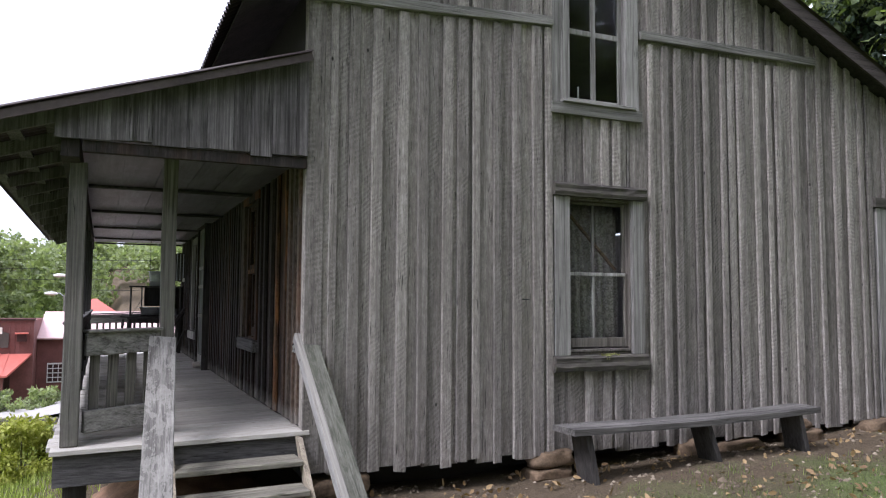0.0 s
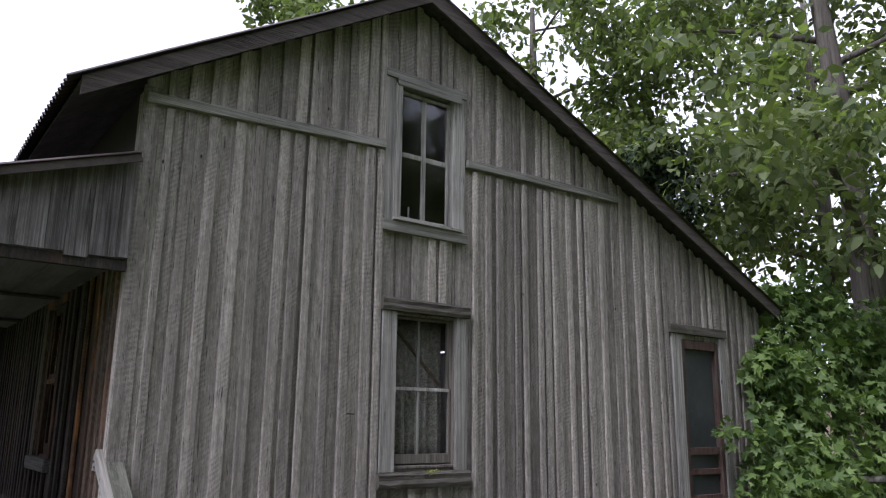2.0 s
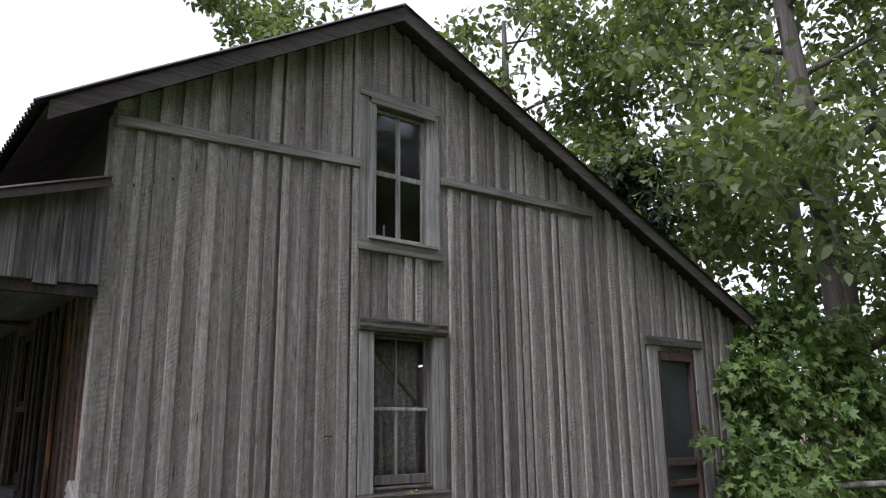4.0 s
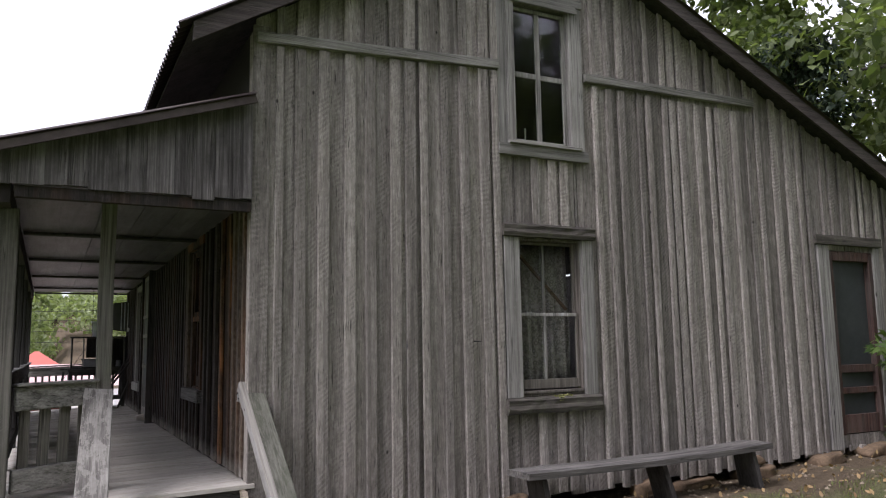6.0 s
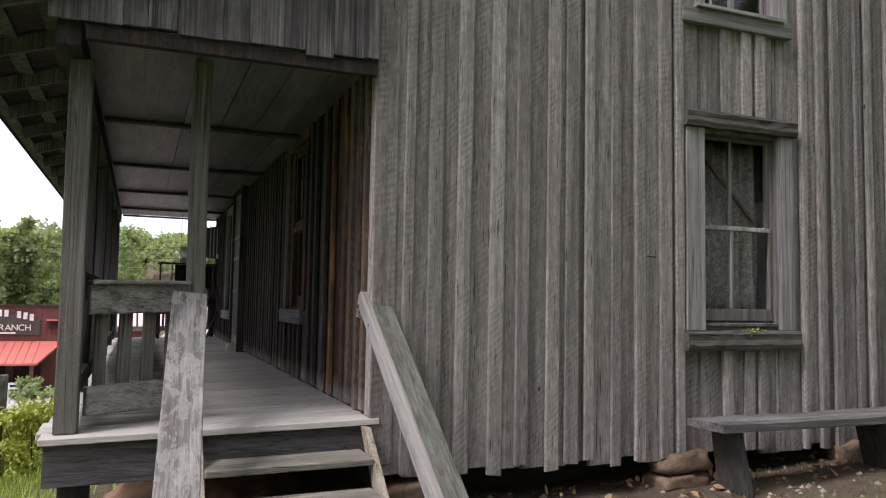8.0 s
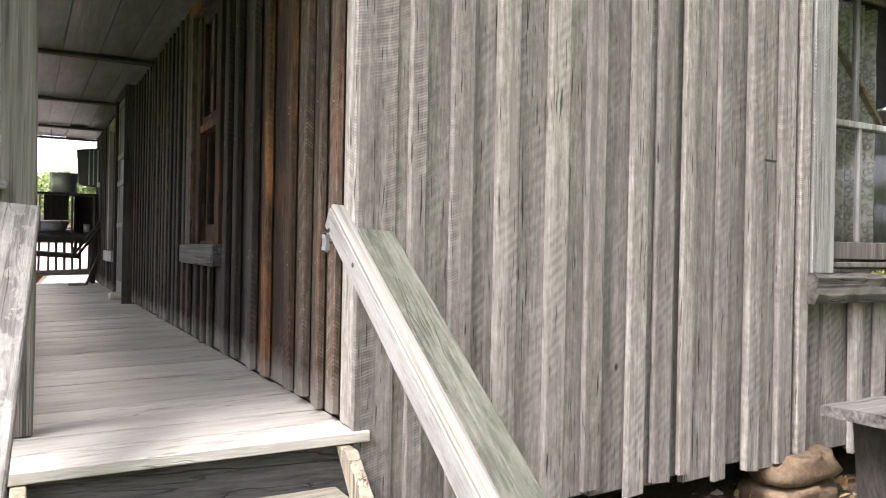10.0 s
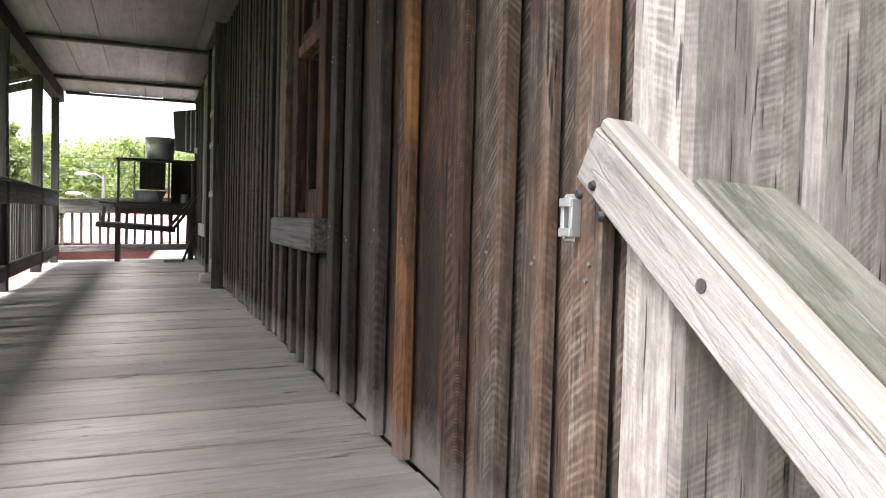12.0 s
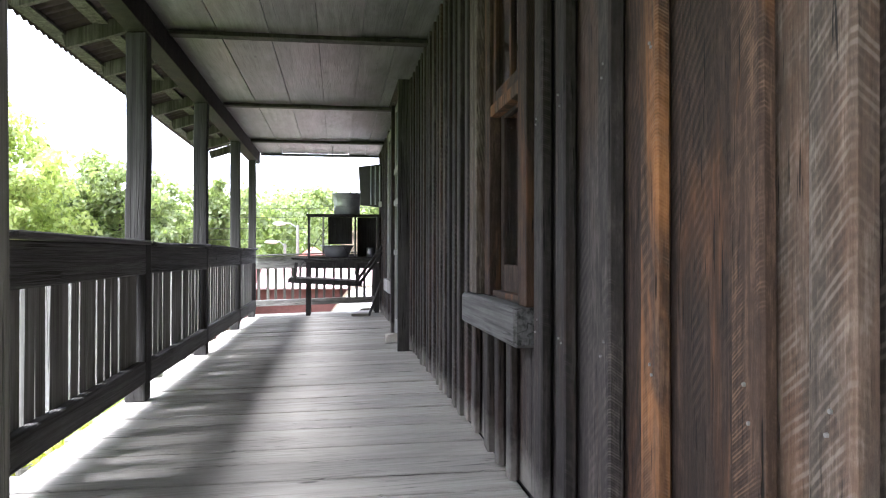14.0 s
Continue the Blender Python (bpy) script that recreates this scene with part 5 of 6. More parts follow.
def right_side_trees():
    tree(12.1, -0.1, 15, 5.2, "tall broadleaf tree with a grey trunk behind the house", 3, 0.34, 15000, 0.20, 0.32, (-0.3, 0.6))
    tree(11.5, 7.5, 14.5, 5.5, "tall leafy tree behind the house roof", 4, 0.3, 15000, 0.22, 0.22)
    tree(17.5, 3.2, 15, 6.0, "broad leafy tree at the wood's edge", 5, 0.3, 14000, 0.24, 0.15)
    tree(10.6, 12.6, 15.5, 4.8, "slender leafy tree close behind the house", 11, 0.26, 20000, 0.22, 0.35)
    tree(12.2, 19.0, 20.0, 7.0, "tall leafy tree rising behind the ridge", 6, 0.3, 34000, 0.28, 0.2)
    tree(17.0, 13.0, 15, 6.5, "broad leafy tree deeper in the wood", 8, 0.3, 13000, 0.28, 0.1)
    tree(15.5, -4.0, 13, 5.0, "leafy tree beside the yard fence", 9, 0.26, 14000, 0.22, 0.2)
    # tall trees across the yard, that the attic panes mirror
    for x, y, h, sp, sd in ((2.5, -19.0, 17, 5.5, 51), (9.5, -16.5, 18, 6.0, 52), (-5.0, -21.0, 15, 5.5, 53), (14.5, -15.5, 21, 6.0, 54)):
        tree(x, y, h, sp, "tall broadleaf tree across the yard", sd, 0.3, 9000, 0.42, 0.15, outline=KITE)
    # dark evergreen by the eaves
    rnd = random.Random(2)
    e = thing("evergreen_tree", (11.2, 3.6, ground_z(11, 3)), "dark dense evergreen tree close behind the eaves", "tree")
    bm = bmesh.new()
    limb(bm, [(11.2, 3.6, -0.6), (11.2, 3.6, 2.5), (11.25, 3.6, 6.6)], 0.14, 0.02)
    part("trunk", bm, BARK, e)
    clumps = []
    for i in range(70):
        z = rnd.uniform(0.6, 6.6)
        r = 1.5 * (1.05 - z / 7.4) + 0.25
        a = rnd.uniform(0, 6.28)
        q = r * rnd.uniform(0.2, 1.0)
        clumps.append(((11.2 + q * math.cos(a), 3.6 + q * math.sin(a), z), (0.5, 0.5, 0.35), 130))
    leaf_cloud("crown", clumps, 0.13, KITE, LEAF_DEEP, e, 12)


def vine_bush():
    v = thing("vine_bush", (9.7, 0.4, -0.3), "tangled bright green vine bush with lobed leaves by the wall", "bush")
    rnd = random.Random(7)
    bm = bmesh.new()
    for i in range(16):
        x, y = rnd.uniform(8.7, 11.2), rnd.uniform(-0.2, 1.2)
        bm = bmesh.new()
        limb(bm, [(x, y, -0.45), (x + rnd.uniform(-0.3, 0.3), y - 0.1, 0.8), (x + rnd.uniform(-0.7, 0.5), y - 0.3, rnd.uniform(1.6, 2.8))], 0.02, 0.006, 5)
        part("stem", bm, BARK, v)
    clumps = []
    for i in range(150):
        x = rnd.uniform(8.2, 12.2)
        top = 1.9 + 0.9 * math.sin((x - 8.0) * 0.9) + 0.3
        z = rnd.uniform(-0.3, 1.0) ** 1 * top if i % 3 else top * rnd.uniform(0.7, 1.0)
        y = 0.55 + rnd.uniform(-1.0, 0.7) - 0.25 * (x - 9)
        if x < 8.9:
            y = min(y, -0.15) - 0.15
            z = min(z, 1.7)
        clumps.append(((x, y, max(-0.2, z)), (0.42, 0.36, 0.32), 64))
    for x, y, z in ((7.55, -0.25, 0.05), (7.3, -0.28, 0.9), (7.5, -0.3, -0.15), (7.9, -0.3, 1.75), (8.05, -0.3, 1.25), (7.75, -0.3, 0.45), (7.8, -0.35, 0.1), (8.1, -0.4, 0.6), (7.65, -0.35, 0.75), (7.95, -0.4, 0.95), (7.6, -0.4, 0.25), (7.95, -0.45, 0.3), (8.2, -0.45, 0.0), (7.7, -0.4, -0.2), (8.0, -0.5, -0.1), (8.25, -0.4, 1.0), (8.3, -0.4, 1.5), (8.2, -0.3, 2.0), (8.5, -0.35, 2.2)):
        clumps.append(((x, y, z), (0.26, 0.14, 0.22), 26))
    for i in range(46):
        x = rnd.uniform(7.7, 9.6)
        clumps.append(((x, rnd.uniform(-1.0, -0.45), rnd.uniform(-0.35, 0.35 + 0.75 * (x - 7.7))), (0.3, 0.22, 0.26), 34))
    leaf_cloud("foliage", clumps, 0.19, lobed(), LEAF_VINE, v, 15, 0.6, 0.8)
    f = thing("yard_fence", (9.6, -0.6, -0.3), "grey split-rail wooden fence at the yard edge", "fence")
    posts = [(9.25, -0.72), (10.9, -1.9), (12.6, -3.1)]
    for i, (x, y) in enumerate(posts):
        boxed("post", f, POST, x - 0.06, x + 0.06, y - 0.05, y + 0.05, ground_z(x, y) - 0.2, 0.50, bev=0.012)
    for a, b in zip(posts, posts[1:]):
        for z in (0.28, -0.05):
            bm = bmesh.new()
            limb(bm, [(a[0] - 0.05, a[1] - 0.07, z), ((a[0] + b[0]) / 2, (a[1] + b[1]) / 2 - 0.07, z + 0.02), (b[0] + 0.1, b[1] - 0.07, z - 0.01)], 0.05, 0.045, 7)
            part("rail", bm, POST, f, smooth=True)


def far_woods():
    rnd = random.Random(17)
    clumps = []
    for i in range(190):
        x = rnd.uniform(-75, 60)
        y = rnd.uniform(56, 90)
        gr = ground_z(x, y)
        top = 5.2 + 2.0 * noise.noise(Vector((x * 0.06, 1, 0))) + (y - 60) * 0.06 + rnd.uniform(-0.8, 0.8) + max(0, -x - 14) * 0.10
        w = rnd.uniform(2.2, 3.6)
        for k in range(16):
            a, q = rnd.uniform(0, 6.28), rnd.random()
            z = gr + (top - gr) * (0.1 + 0.9 * rnd.random())
            r = w * (0.35 + 0.65 * (1 - ((z - gr) / (top - gr)) ** 2.2))
            clumps.append(((x + r * q * math.cos(a), y + r * q * math.sin(a), z), (1.0, 1.0, 0.8), 62))
    ob = leaf_cloud("far_woods", clumps, 0.42, KITE, LEAF_FAR_HAZE, None, 18)
    tagged(ob, "wooded hillside of mixed green trees in the distance", "woods", kind="stuff")
    # woods behind the camera and round the yard
    clumps = []
    for i in range(90):
        a = radians(rnd.uniform(150, 330))
        q = rnd.uniform(45, 62)
        x, y = q * math.cos(a), q * math.sin(a)
        for k in range(12):
            clumps.append(((x + rnd.gauss(0, 1.8), y + rnd.gauss(0, 1.8), -1 + 22 * rnd.random()), (1.6, 1.6, 1.4), 26))
    ob = leaf_cloud("far_woods", clumps, 1.15, KITE, LEAF_FAR_HAZE, None, 19)
    tagged(ob, "ring of woods round the yard", "woods", kind="stuff")
    for x, y, h, sp, sd in ((-17.5, 41, 13.5, 4.8, 21), (-12.5, 44, 9.4, 3.8, 22), (-22.5, 38, 14.5, 5.0, 24), (-9.0, 47, 8.4, 3.6, 23)):
        tree(x, y, h, sp, "roadside broadleaf tree in full leaf", sd, 0.2, 15000, 0.29, 0.12, material=LEAF_ROAD_HAZE if sd in (21, 24) else LEAF_FAR_HAZE, outline=KITE)


def shrub(x, y, w, h, seed, label, material, n=2600, size=0.07):
    rnd = random.Random(seed)
    g = ground_z(x, y)
    s = thing("shrub", (x, y, g), label, "shrub")
    bm = bmesh.new()
    for i in range(9):
        a = rnd.uniform(0, 6.28)
        limb(bm, [(x, y, g - 0.05), (x + 0.3 * w * math.cos(a), y + 0.3 * w * math.sin(a), g + h * 0.5), (x + 0.42 * w * math.cos(a), y + 0.42 * w * math.sin(a), g + h * 0.85)], 0.012, 0.004, 5)
    part("stems", bm, BARK, s)
    clumps = []
    for i in range(30):
        a, q, z = rnd.uniform(0, 6.28), rnd.random() ** 0.5, rnd.random()
        r = w * 0.5 * q * (1.05 - 0.5 * z * z)
        clumps.append(((x + r * math.cos(a), y + r * math.sin(a), g + 0.08 + h * z * 0.92), (0.16, 0.16, 0.13), n // 30))
    leaf_cloud("foliage", clumps, size, OVAL, material, s, seed)


right_side_trees()
vine_bush()
far_woods()
shrub(-2.35, 5.6, 1.3, 0.68, 31, "yellow-green rounded shrub on the grass slope", LEAF_BUSH, 5200, 0.055)
shrub(-3.05, 6.6, 1.1, 0.5, 32, "low yellow-green shrub on the grass slope", LEAF_BUSH, 3600, 0.055)
shrub(-3.2, 26.5, 2.6, 0.8, 33, "low green shrub beside the red building", LEAF_FAR_HAZE, 1500, 0.14)
shrub(-5.0, 28.0, 1.8, 0.7, 34, "low green shrub by the wooden rails", LEAF_FAR_HAZE, 1200, 0.14)


# ---- the red building, road and lamps ----
def red_building():
    red = plain("red_painted_boards", (0.17, 0.072, 0.062), 0.8, 0, 0.3, 2.0)
    roof = plain("red_metal_roof", (0.55, 0.16, 0.125), 0.45, 0.2, 0.12, 2.0)
    # paler than the roof red: the reflected sky is put into this colour
    pink = plain("sky_reflecting_metal_roof", (0.62, 0.42, 0.40), 0.5, 0.1, 0.1, 2.0)
    dark = plain("shaded_porch_back", (0.05, 0.025, 0.022), 0.9)
    b = thing("red_building", (-7, 33, -3.4), "red board-sided store with red metal porch roof", "building")
    boxed("wall", b, red, -11.5, -4.15, 32.0, 38, -3.6, 0.15, bev=0)
    for i in range(60):
        x = -11.5 + i * 0.2
        if x < -4.2:
            boxed("batten", b, red, x, x + 0.03, 31.97, 31.998, -0.4 - 0.9, 0.12, bev=0)
    boxed("cap", b, dark, -11.6, -4.1, 31.9, 32.1, 0.152, 0.24, bev=0)
    boxed("wall", b, red, -4.14, 5.0, 34.0, 39, -3.6, -0.72, bev=0)
    bm = bmesh.new()
    quad_box(bm, [(-4.14, 33.6, -0.75), (5.2, 33.6, -0.75), (5.2, 38.5, 0.40), (-4.14, 38.5, 0.40), (-4.14, 33.6, -0.68), (5.2, 33.6, -0.68), (5.2, 38.5, 0.47), (-4.14, 38.5, 0.47)])
    r = part("roof", bm, pink, b, "pale pink metal roof with the sky's reflection in its colour")
    bm = bmesh.new()
    quad_box(bm, [(-3.2, 38.6, 0.2), (-0.4, 38.6, 0.2), (-0.4, 41, 0.2), (-3.2, 41, 0.2), (-1.95, 39.6, 1.15), (-1.75, 39.6, 1.15), (-1.75, 40, 1.15), (-1.95, 40, 1.15)])
    part("roof", bm, roof, b, "small red hip roof")
    # porch of the store
    bm = bmesh.new()
    quad_box(bm, [(-11.5, 29.6, -2.10), (-4.9, 29.6, -2.10), (-4.2, 31.99, -1.36), (-11.5, 31.99, -1.36), (-11.5, 29.6, -2.02), (-4.9, 29.6, -2.02), (-4.2, 31.99, -1.28), (-11.5, 31.99, -1.28)])
    aw = part("awning", bm, roof, b, "bright red metal porch roof")
    for i in range(36):
        x = -11.3 + 0.31 * i
        if x < -4.95:
            bm = bmesh.new()
            beam(bm, (x, 29.6, -2.01), (x + 0.02, 31.98, -1.27), 0.035, 0.03)
            part("seam", bm, roof, aw)
    for x in (-11.2, -8.9, -7.0, -5.1):
        boxed("porch_post", b, red, x - 0.07, x + 0.07, 29.75, 29.9, -3.6, -2.11, bev=0)
    boxed("doorway", b, dark, -8.6, -6.3, 31.93, 31.99, -3.5, -2.0, bev=0)
    boxed("shop_window", b, dark, -6.0, -5.0, 31.93, 31.99, -3.1, -2.1, bev=0)
    for k in range(42):
        x = -11 + 0.24 * k
        if not -6.6 < x < -5.9 and x < -5.1:
            boxed("baluster", b, red, x, x + 0.07, 29.78, 29.84, -3.5, -2.85, bev=0)
    boxed("handrail", b, red, -11.5, -6.6, 29.76, 29.86, -2.85, -2.76, bev=0)
    boxed("vent_hood", b, roof, -4.85, -4.35, 31.6, 31.96, -0.42, -0.36, bev=0)
    boxed("vent", b, dark, -4.78, -4.42, 31.8, 31.96, -0.75, -0.425, bev=0)
    w = boxed("window", b, WAX, -3.70, -2.75, 33.95, 33.99, -2.75, -1.85, "white-framed shop window", bev=0)
    for i in range(4):
        for j in range(4):
            boxed("pane", w, dark, -3.66 + 0.225 * i, -3.66 + 0.225 * i + 0.19, 33.94, 33.948, -2.70 + 0.205 * j, -2.70 + 0.205 * j + 0.165, bev=0)
    # sign board: an arched name and words below
    s = thing("sign", (-6.5, 31.9, -0.6), "dark wooden sign with pale letters on the red store", "sign")
    bm = bmesh.new()
    vs = []
    n = 16
    lo, hi = [], []
    for i in range(n + 1):
        x = -8.6 + (3.2) * i / n
        t = (i / n - 0.5) * 2
        lo.append((x, -1.02))
        hi.append((x, -0.40 + 0.30 * (1 - t * t)))
    ring = lo + hi[::-1]
    f0 = [bm.verts.new((x, 31.90, z)) for x, z in ring]
    f1 = [bm.verts.new((x, 31.96, z)) for x, z in ring]
    bm.faces.new(f0)
    bm.faces.new(f1[::-1])
    for i in range(len(ring)):
        j = (i + 1) % len(ring)
        bm.faces.new((f0[i], f0[j], f1[j], f1[i]))
    part("board", bm, plain("dark_sign_board", (0.07, 0.06, 0.05), 0.7), s)
    letters = plain("sign_letters", (0.72, 0.68, 0.60), 0.6)

    def words(text, x, z, size, name):
        cu = bpy.data.curves.new("words", "FONT")
        cu.body, cu.size, cu.extrude, cu.align_x = text, size, 0.01, "CENTER"
        tmp = bpy.data.objects.new("words", cu)
        me = bpy.data.meshes.new_from_object(tmp)
        bpy.data.objects.remove(tmp)
        me.transform(Matrix.Translation((x, 31.885, z)) @ Matrix.Rotation(radians(90), 4, "X"))
        me.materials.clear()
        me.materials.append(letters)
        ob = new(name, me)
        ob.parent = s
        ob.matrix_parent_inverse = s.matrix_basis.inverted()
        tagged(ob, "pale raised letter")

    for i, ch in enumerate("DUDE RANCH"):
        if ch != " ":
            words(ch, -8.05 + 0.245 * i, -0.83, 0.36, "letter")
    for i in range(11):
        if i != 7:
            x = -8.15 + 0.235 * i
            t = (i / 10 - 0.5) * 2
            boxed("letter_bar", s, letters, x, x + 0.15, 31.88, 31.90, -0.42 + 0.17 * (1 - t * t), -0.14 + 0.17 * (1 - t * t), bev=0)
    boxed("letter_bar", s, letters, -7.6, -6.3, 31.88, 31.90, -0.97, -0.90, bev=0)
    s.matrix_basis = Matrix.Translation((-6.2, 31.9, -0.6))
    p = thing("notice_board", (-5.6, 29.2, -3.5), "white notice board on the store porch", "notice")
    boxed("panel", p, WAX, -5.85, -5.45, 29.5, 29.54, -3.4, -2.75, bev=0)
    for k in range(3):
        boxed("text_bar", p, dark, -5.78, -5.52, 29.49, 29.498, -3.25 + 0.17 * k, -3.17 + 0.17 * k, bev=0)


def road_and_rails():
    asphalt = plain("pale_gravel_road", (0.36, 0.34, 0.32), 0.95, 0, 0.2, 3.0)
    vs, fs = [], []
    xs = [-40 + 2.0 * i for i in range(26)]
    for x in xs:
        for y in (18.5, 21, 24, 27, 29.4):
            vs.append((x, y + 0.25 * math.sin(x * 0.4), ground_z(x, y) + 0.07))
    for i in range(len(xs) - 1):
        for j in range(4):
            k = i * 5 + j
            fs.append((k, k + 5, k + 6, k + 1))
    tagged(raw("road", vs, fs, asphalt), "pale gravel lane below the porch", "road", kind="structure")
    f = thing("rail_fence", (-5, 17.5, -2.4), "weathered post-and-rail fence along the lane", "fence")
    for x, y in ((-4.35, 17.6), (-6.6, 16.9), (-9.0, 16.2)):
        boxed("post", f, POST, x - 0.09, x + 0.09, y - 0.09, y + 0.09, ground_z(x, y) - 0.2, ground_z(x, y) + 1.05, bev=0.02)
    for z in (0.45, 0.85):
        for a, b in (((-4.35, 17.5), (-6.6, 16.8)), ((-6.6, 16.8), (-9.0, 16.1))):
            bm = bmesh.new()
            beam(bm, (a[0], a[1], ground_z(*a) + z), (b[0], b[1], ground_z(*b) + z), 0.05, 0.12)
            part("rail", bm, POST, f)
    for i in range(7):
        x = -6.2 + 0.75 * i
        y = 18.2 + 0.1 * math.sin(i * 3)
        tagged(boxed("timber", None, TREAD, x, x + 0.72, y, y + 0.22, ground_z(x, y) - 0.05, ground_z(x, y) + 0.17 + 0.05 * (i % 2), bev=0.02), "grey landscape timber edging the lane", "timber", "edging timbers")
    for x, y, h in ((-2.72, 5.35, 0.62), (-3.0, 5.85, 0.9)):
        g = ground_z(x, y)
        bm = bmesh.new()
        limb(bm, [(x, y, g - 0.2), (x, y, g + h * 0.5), (x, y, g + h)], 0.085, 0.08, 14)
        bevel(bm, 0.006)
        tagged(part("bollard", bm, POST, None, smooth=False), "short grey round wooden post in the grass", "post")
    # excavated red earth heap under the deck
    rnd = random.Random(6)
    vs, fs, n = [], [], 22
    for j in range(n + 1):
        for i in range(n + 1):
            u, v = i / n, j / n
            x, y = -1.55 + 1.5 * u, 0.7 + 2.2 * v
            hgt = 0.30 * math.sin(math.pi * u) ** 0.8 * math.sin(math.pi * v) ** 0.8
            vs.append((x, y, ground_z(x, y) - 0.04 + hgt * (1 + 0.5 * noise.noise(Vector((x * 5, y * 5, 1)))) ))
    for j in range(n):
        for i in range(n):
            k = j * (n + 1) + i
            fs.append((k, k + 1, k + n + 2, k + n + 1))
    tagged(raw("earth_heap", vs, fs, plain("red_clay_earth", (0.24, 0.145, 0.09), 0.95, 0, 0.5, 8.0, 0.9), smooth=True), "heap of crumbly red clay under the porch", "earth")


def street_lamp(x, y, h, arm, label):
    s = thing("street_lamp", (x, y, -3.4), label, "lamp", "street lamps")
    bm = bmesh.new()
    rod(bm, (x, y, -3.6), (x, y, h), 0.11, 0.08, 10)
    part("pole", bm, POST, s, smooth=True)
    bm = bmesh.new()
    limb(bm, [(x, y, h - 0.15), (x - arm * 0.5, y, h + 0.08), (x - arm, y, h + 0.1)], 0.035, 0.03, 7)
    part("arm", bm, GALV, s)
    bm = bmesh.new()
    bmesh.ops.create_uvsphere(bm, u_segments=14, v_segments=8, radius=1.0, matrix=Matrix.Translation((x - arm - 0.2, y, h + 0.07)) @ Matrix.Diagonal((0.36, 0.16, 0.11, 1)))
    part("head", bm, WAX, s, smooth=True)


def wires():
    for i, (y, z, s) in enumerate(((44, 2.6, 0.4), (44, 3.3, 0.5), (44.5, 1.9, 0.3), (46, 4.0, 0.6))):
        bm = bmesh.new()
        pts = [(-70 + 10 * k, y, z - s * math.sin(math.pi * ((k * 0.25) % 1))) for k in range(13)]
        limb(bm, pts, 0.012, 0.012, 5)
        tagged(part("power_line", bm, IRON, None), "thin dark overhead power line", "cable", "power lines")


red_building()
road_and_rails()
street_lamp(-2.7, 33.2 + 8, 2.35, 0.75, "grey street lamp on a tall wooden pole")
street_lamp(-3.35, 33.0 + 8, 1.35, 0.5, "smaller grey street lamp behind the store")
wires()


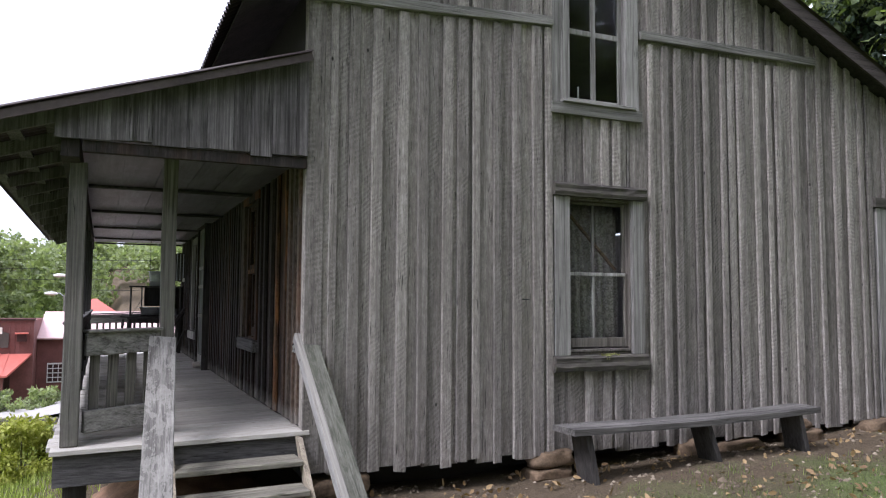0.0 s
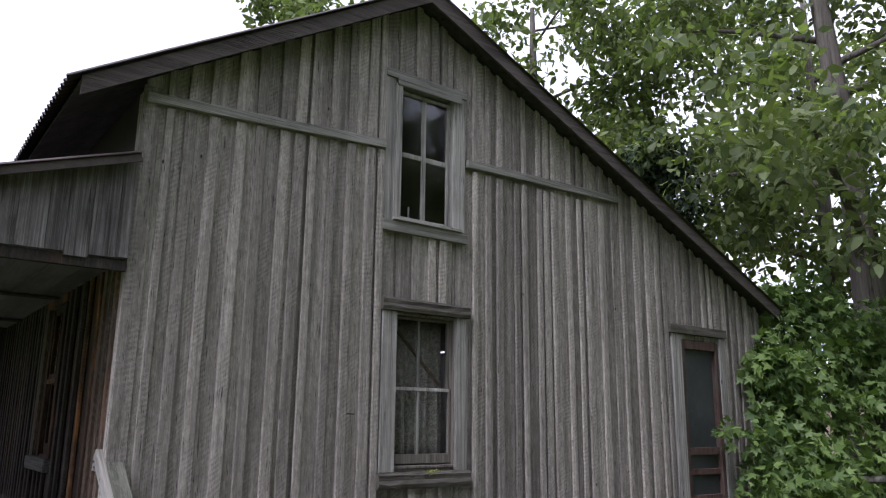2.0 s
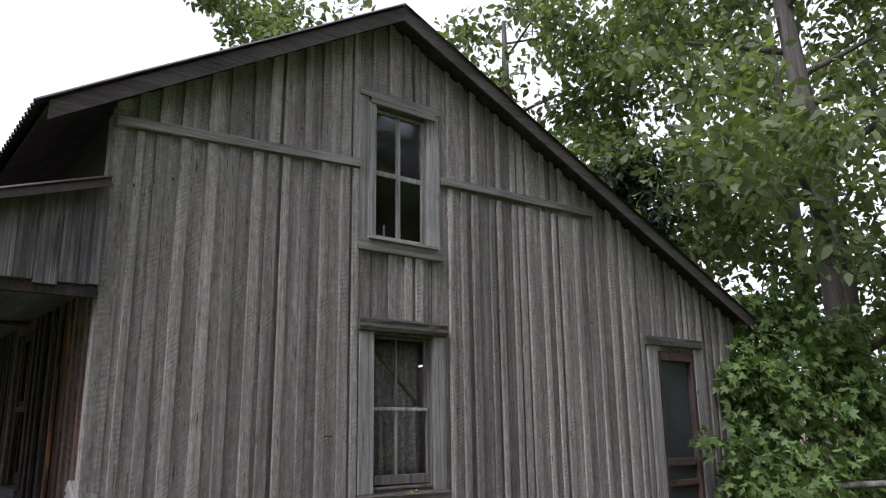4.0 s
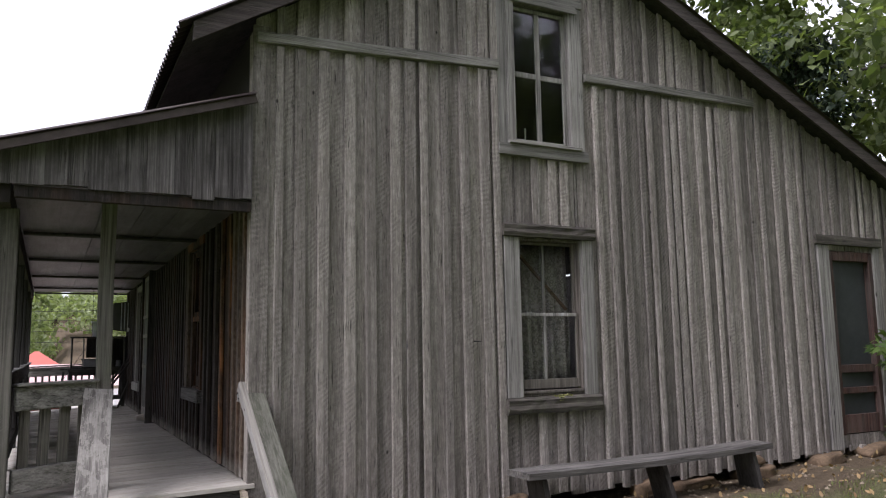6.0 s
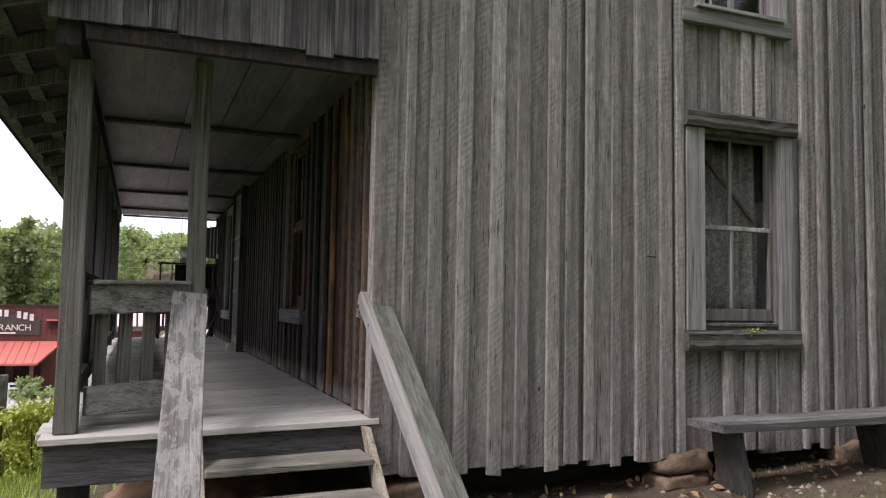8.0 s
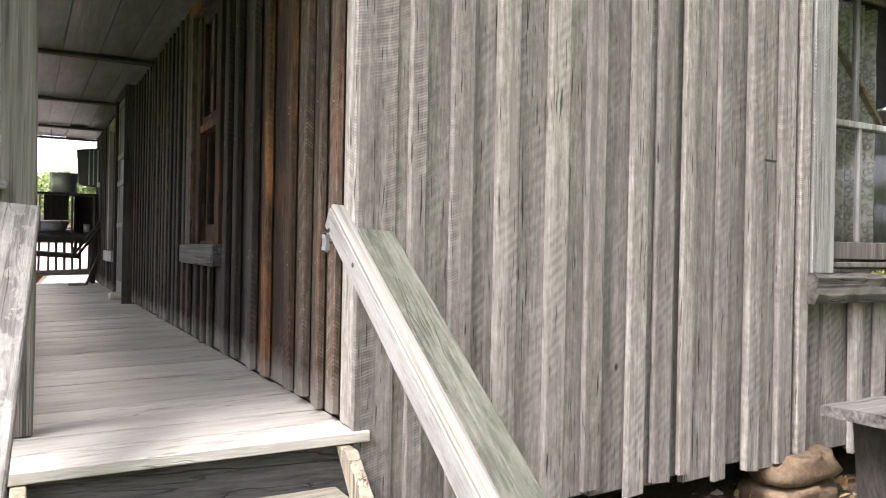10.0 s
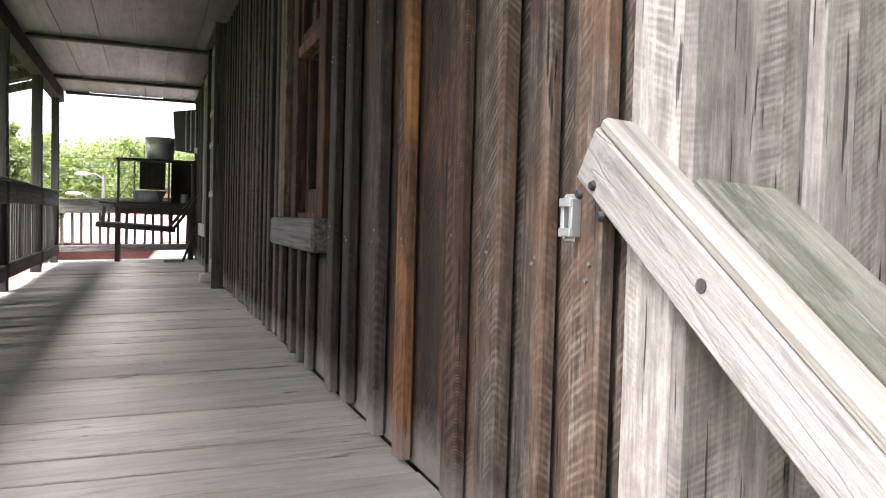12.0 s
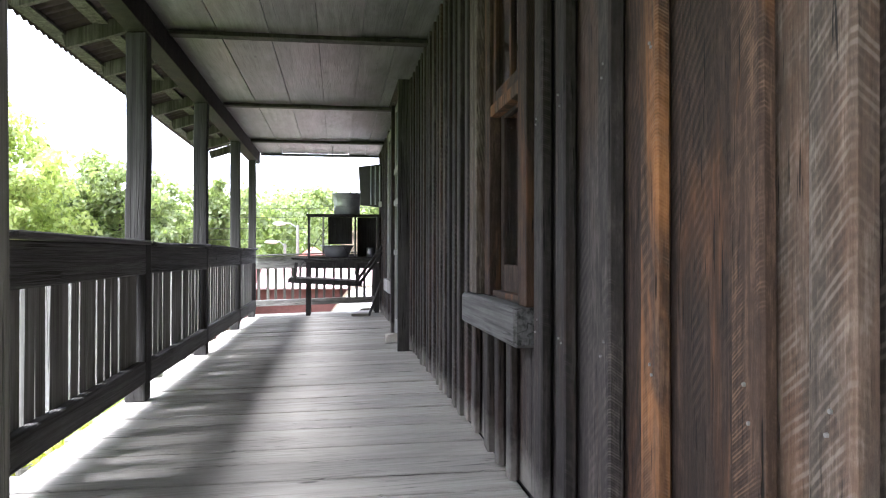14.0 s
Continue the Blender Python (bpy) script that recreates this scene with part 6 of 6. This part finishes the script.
# ---- ground litter and grass ----
def litter():
    rnd = random.Random(41)
    vs, fs = [], []
    for i in range(2600):
        x, y = rnd.uniform(0.3, 9.0), -rnd.random() ** 1.6 * 3.6 + 0.3
        g = ground_z(x, y) + noise.noise(Vector((x * 0.9, y * 0.9, 0))) * 0.05 + noise.noise(Vector((x * 3.1, y * 3.1, 4))) * 0.018
        r = rnd.uniform(0.008, 0.028) * (1.8 if rnd.random() < 0.06 else 1)
        k = len(vs)
        a = rnd.uniform(0, 6.28)
        for q in range(5):
            b = a + q * 1.2566
            rr = r * rnd.uniform(0.7, 1.2)
            vs.append((x + rr * math.cos(b), y + rr * math.sin(b), g - 0.004))
        vs.append((x + r * rnd.uniform(-0.3, 0.3), y, g + r * rnd.uniform(0.4, 0.8)))
        fs += [(k + q, k + (q + 1) % 5, k + 5) for q in range(5)]
    a = Mat("scattered_gravel", 0.9)
    m = a.finish(a.ramp(a.island(), (0.0, (0.06, 0.045, 0.032)), (0.6, (0.15, 0.115, 0.08)), (1.0, (0.32, 0.27, 0.20))))
    tagged(raw("gravel", vs, fs, m), "scattered gravel and clay crumbs by the wall", "gravel", kind="stuff")
    clumps = []
    for i in range(700):
        x, y = rnd.uniform(0.3, 9.2), -rnd.random() * 4.2 + 0.2
        clumps.append(((x, y, ground_z(x, y) + 0.02), (0.16, 0.16, 0.012), 3))
    dry = leaf_material("dry_leaves", (0.13, 0.075, 0.035), (0.36, 0.25, 0.12), 0.1)
    tagged(leaf_cloud("fallen_leaves", clumps, 0.055, OVAL, dry, None, 42, 0.0), "dry fallen leaves on the dirt", "leaves", kind="stuff")

    def blades(name, spots, h, mat, seed, label):
        rng = random.Random(seed)
        vs, fs = [], []
        for x, y, n, spread in spots:
            for _ in range(n):
                px, py = x + rng.gauss(0, spread), y + rng.gauss(0, spread)
                g = ground_z(px, py) + noise.noise(Vector((px * 0.9, py * 0.9, 0))) * 0.05
                a, hh, w = rng.uniform(0, 6.28), h * rng.uniform(0.5, 1.3), 0.004 + 0.05 * h * rng.random()
                c, s = math.cos(a), math.sin(a)
                k = len(vs)
                vs += [(px - w * s, py + w * c, g - 0.01), (px + w * s, py - w * c, g - 0.01), (px + c * hh * 0.45, py + s * hh * 0.45, g + hh)]
                fs.append((k, k + 1, k + 2))
        tagged(raw(name, vs, fs, mat), label, "grass", kind="stuff")

    tuft = leaf_material("short_grass", (0.05, 0.075, 0.02), (0.19, 0.22, 0.07), 0.3)
    lawn = leaf_material("lawn_grass", (0.16, 0.22, 0.04), (0.40, 0.46, 0.11), 0.3)
    blades("grass", [(rnd.uniform(2.2, 9.5), -0.7 - 3.4 * rnd.random(), 14, 0.09) for _ in range(520)], 0.045, tuft, 43, "thin short grass in the dirt yard")
    blades("grass", [(-1.9 - 5.0 * rnd.random() ** 1.3, 1.0 + 16 * rnd.random(), 40, 0.25) for _ in range(900)], 0.09, lawn, 44, "bright green lawn on the slope beside the porch")



def sill_moss():
    rnd = random.Random(71)
    clumps = [((2.74 + 0.2 * rnd.random(), -0.085 + 0.05 * rnd.random(), 0.515 - 0.05 * rnd.random() ** 2), (0.03, 0.012, 0.012), 26) for _ in range(22)]
    mat = leaf_material("yellow_moss", (0.12, 0.13, 0.04), (0.30, 0.30, 0.11), 0.1)
    tagged(leaf_cloud("moss", clumps, 0.018, KITE, mat, None, 72), "yellow-green moss clump on the dark window sill", "moss", kind="stuff")


sill_moss()
litter()
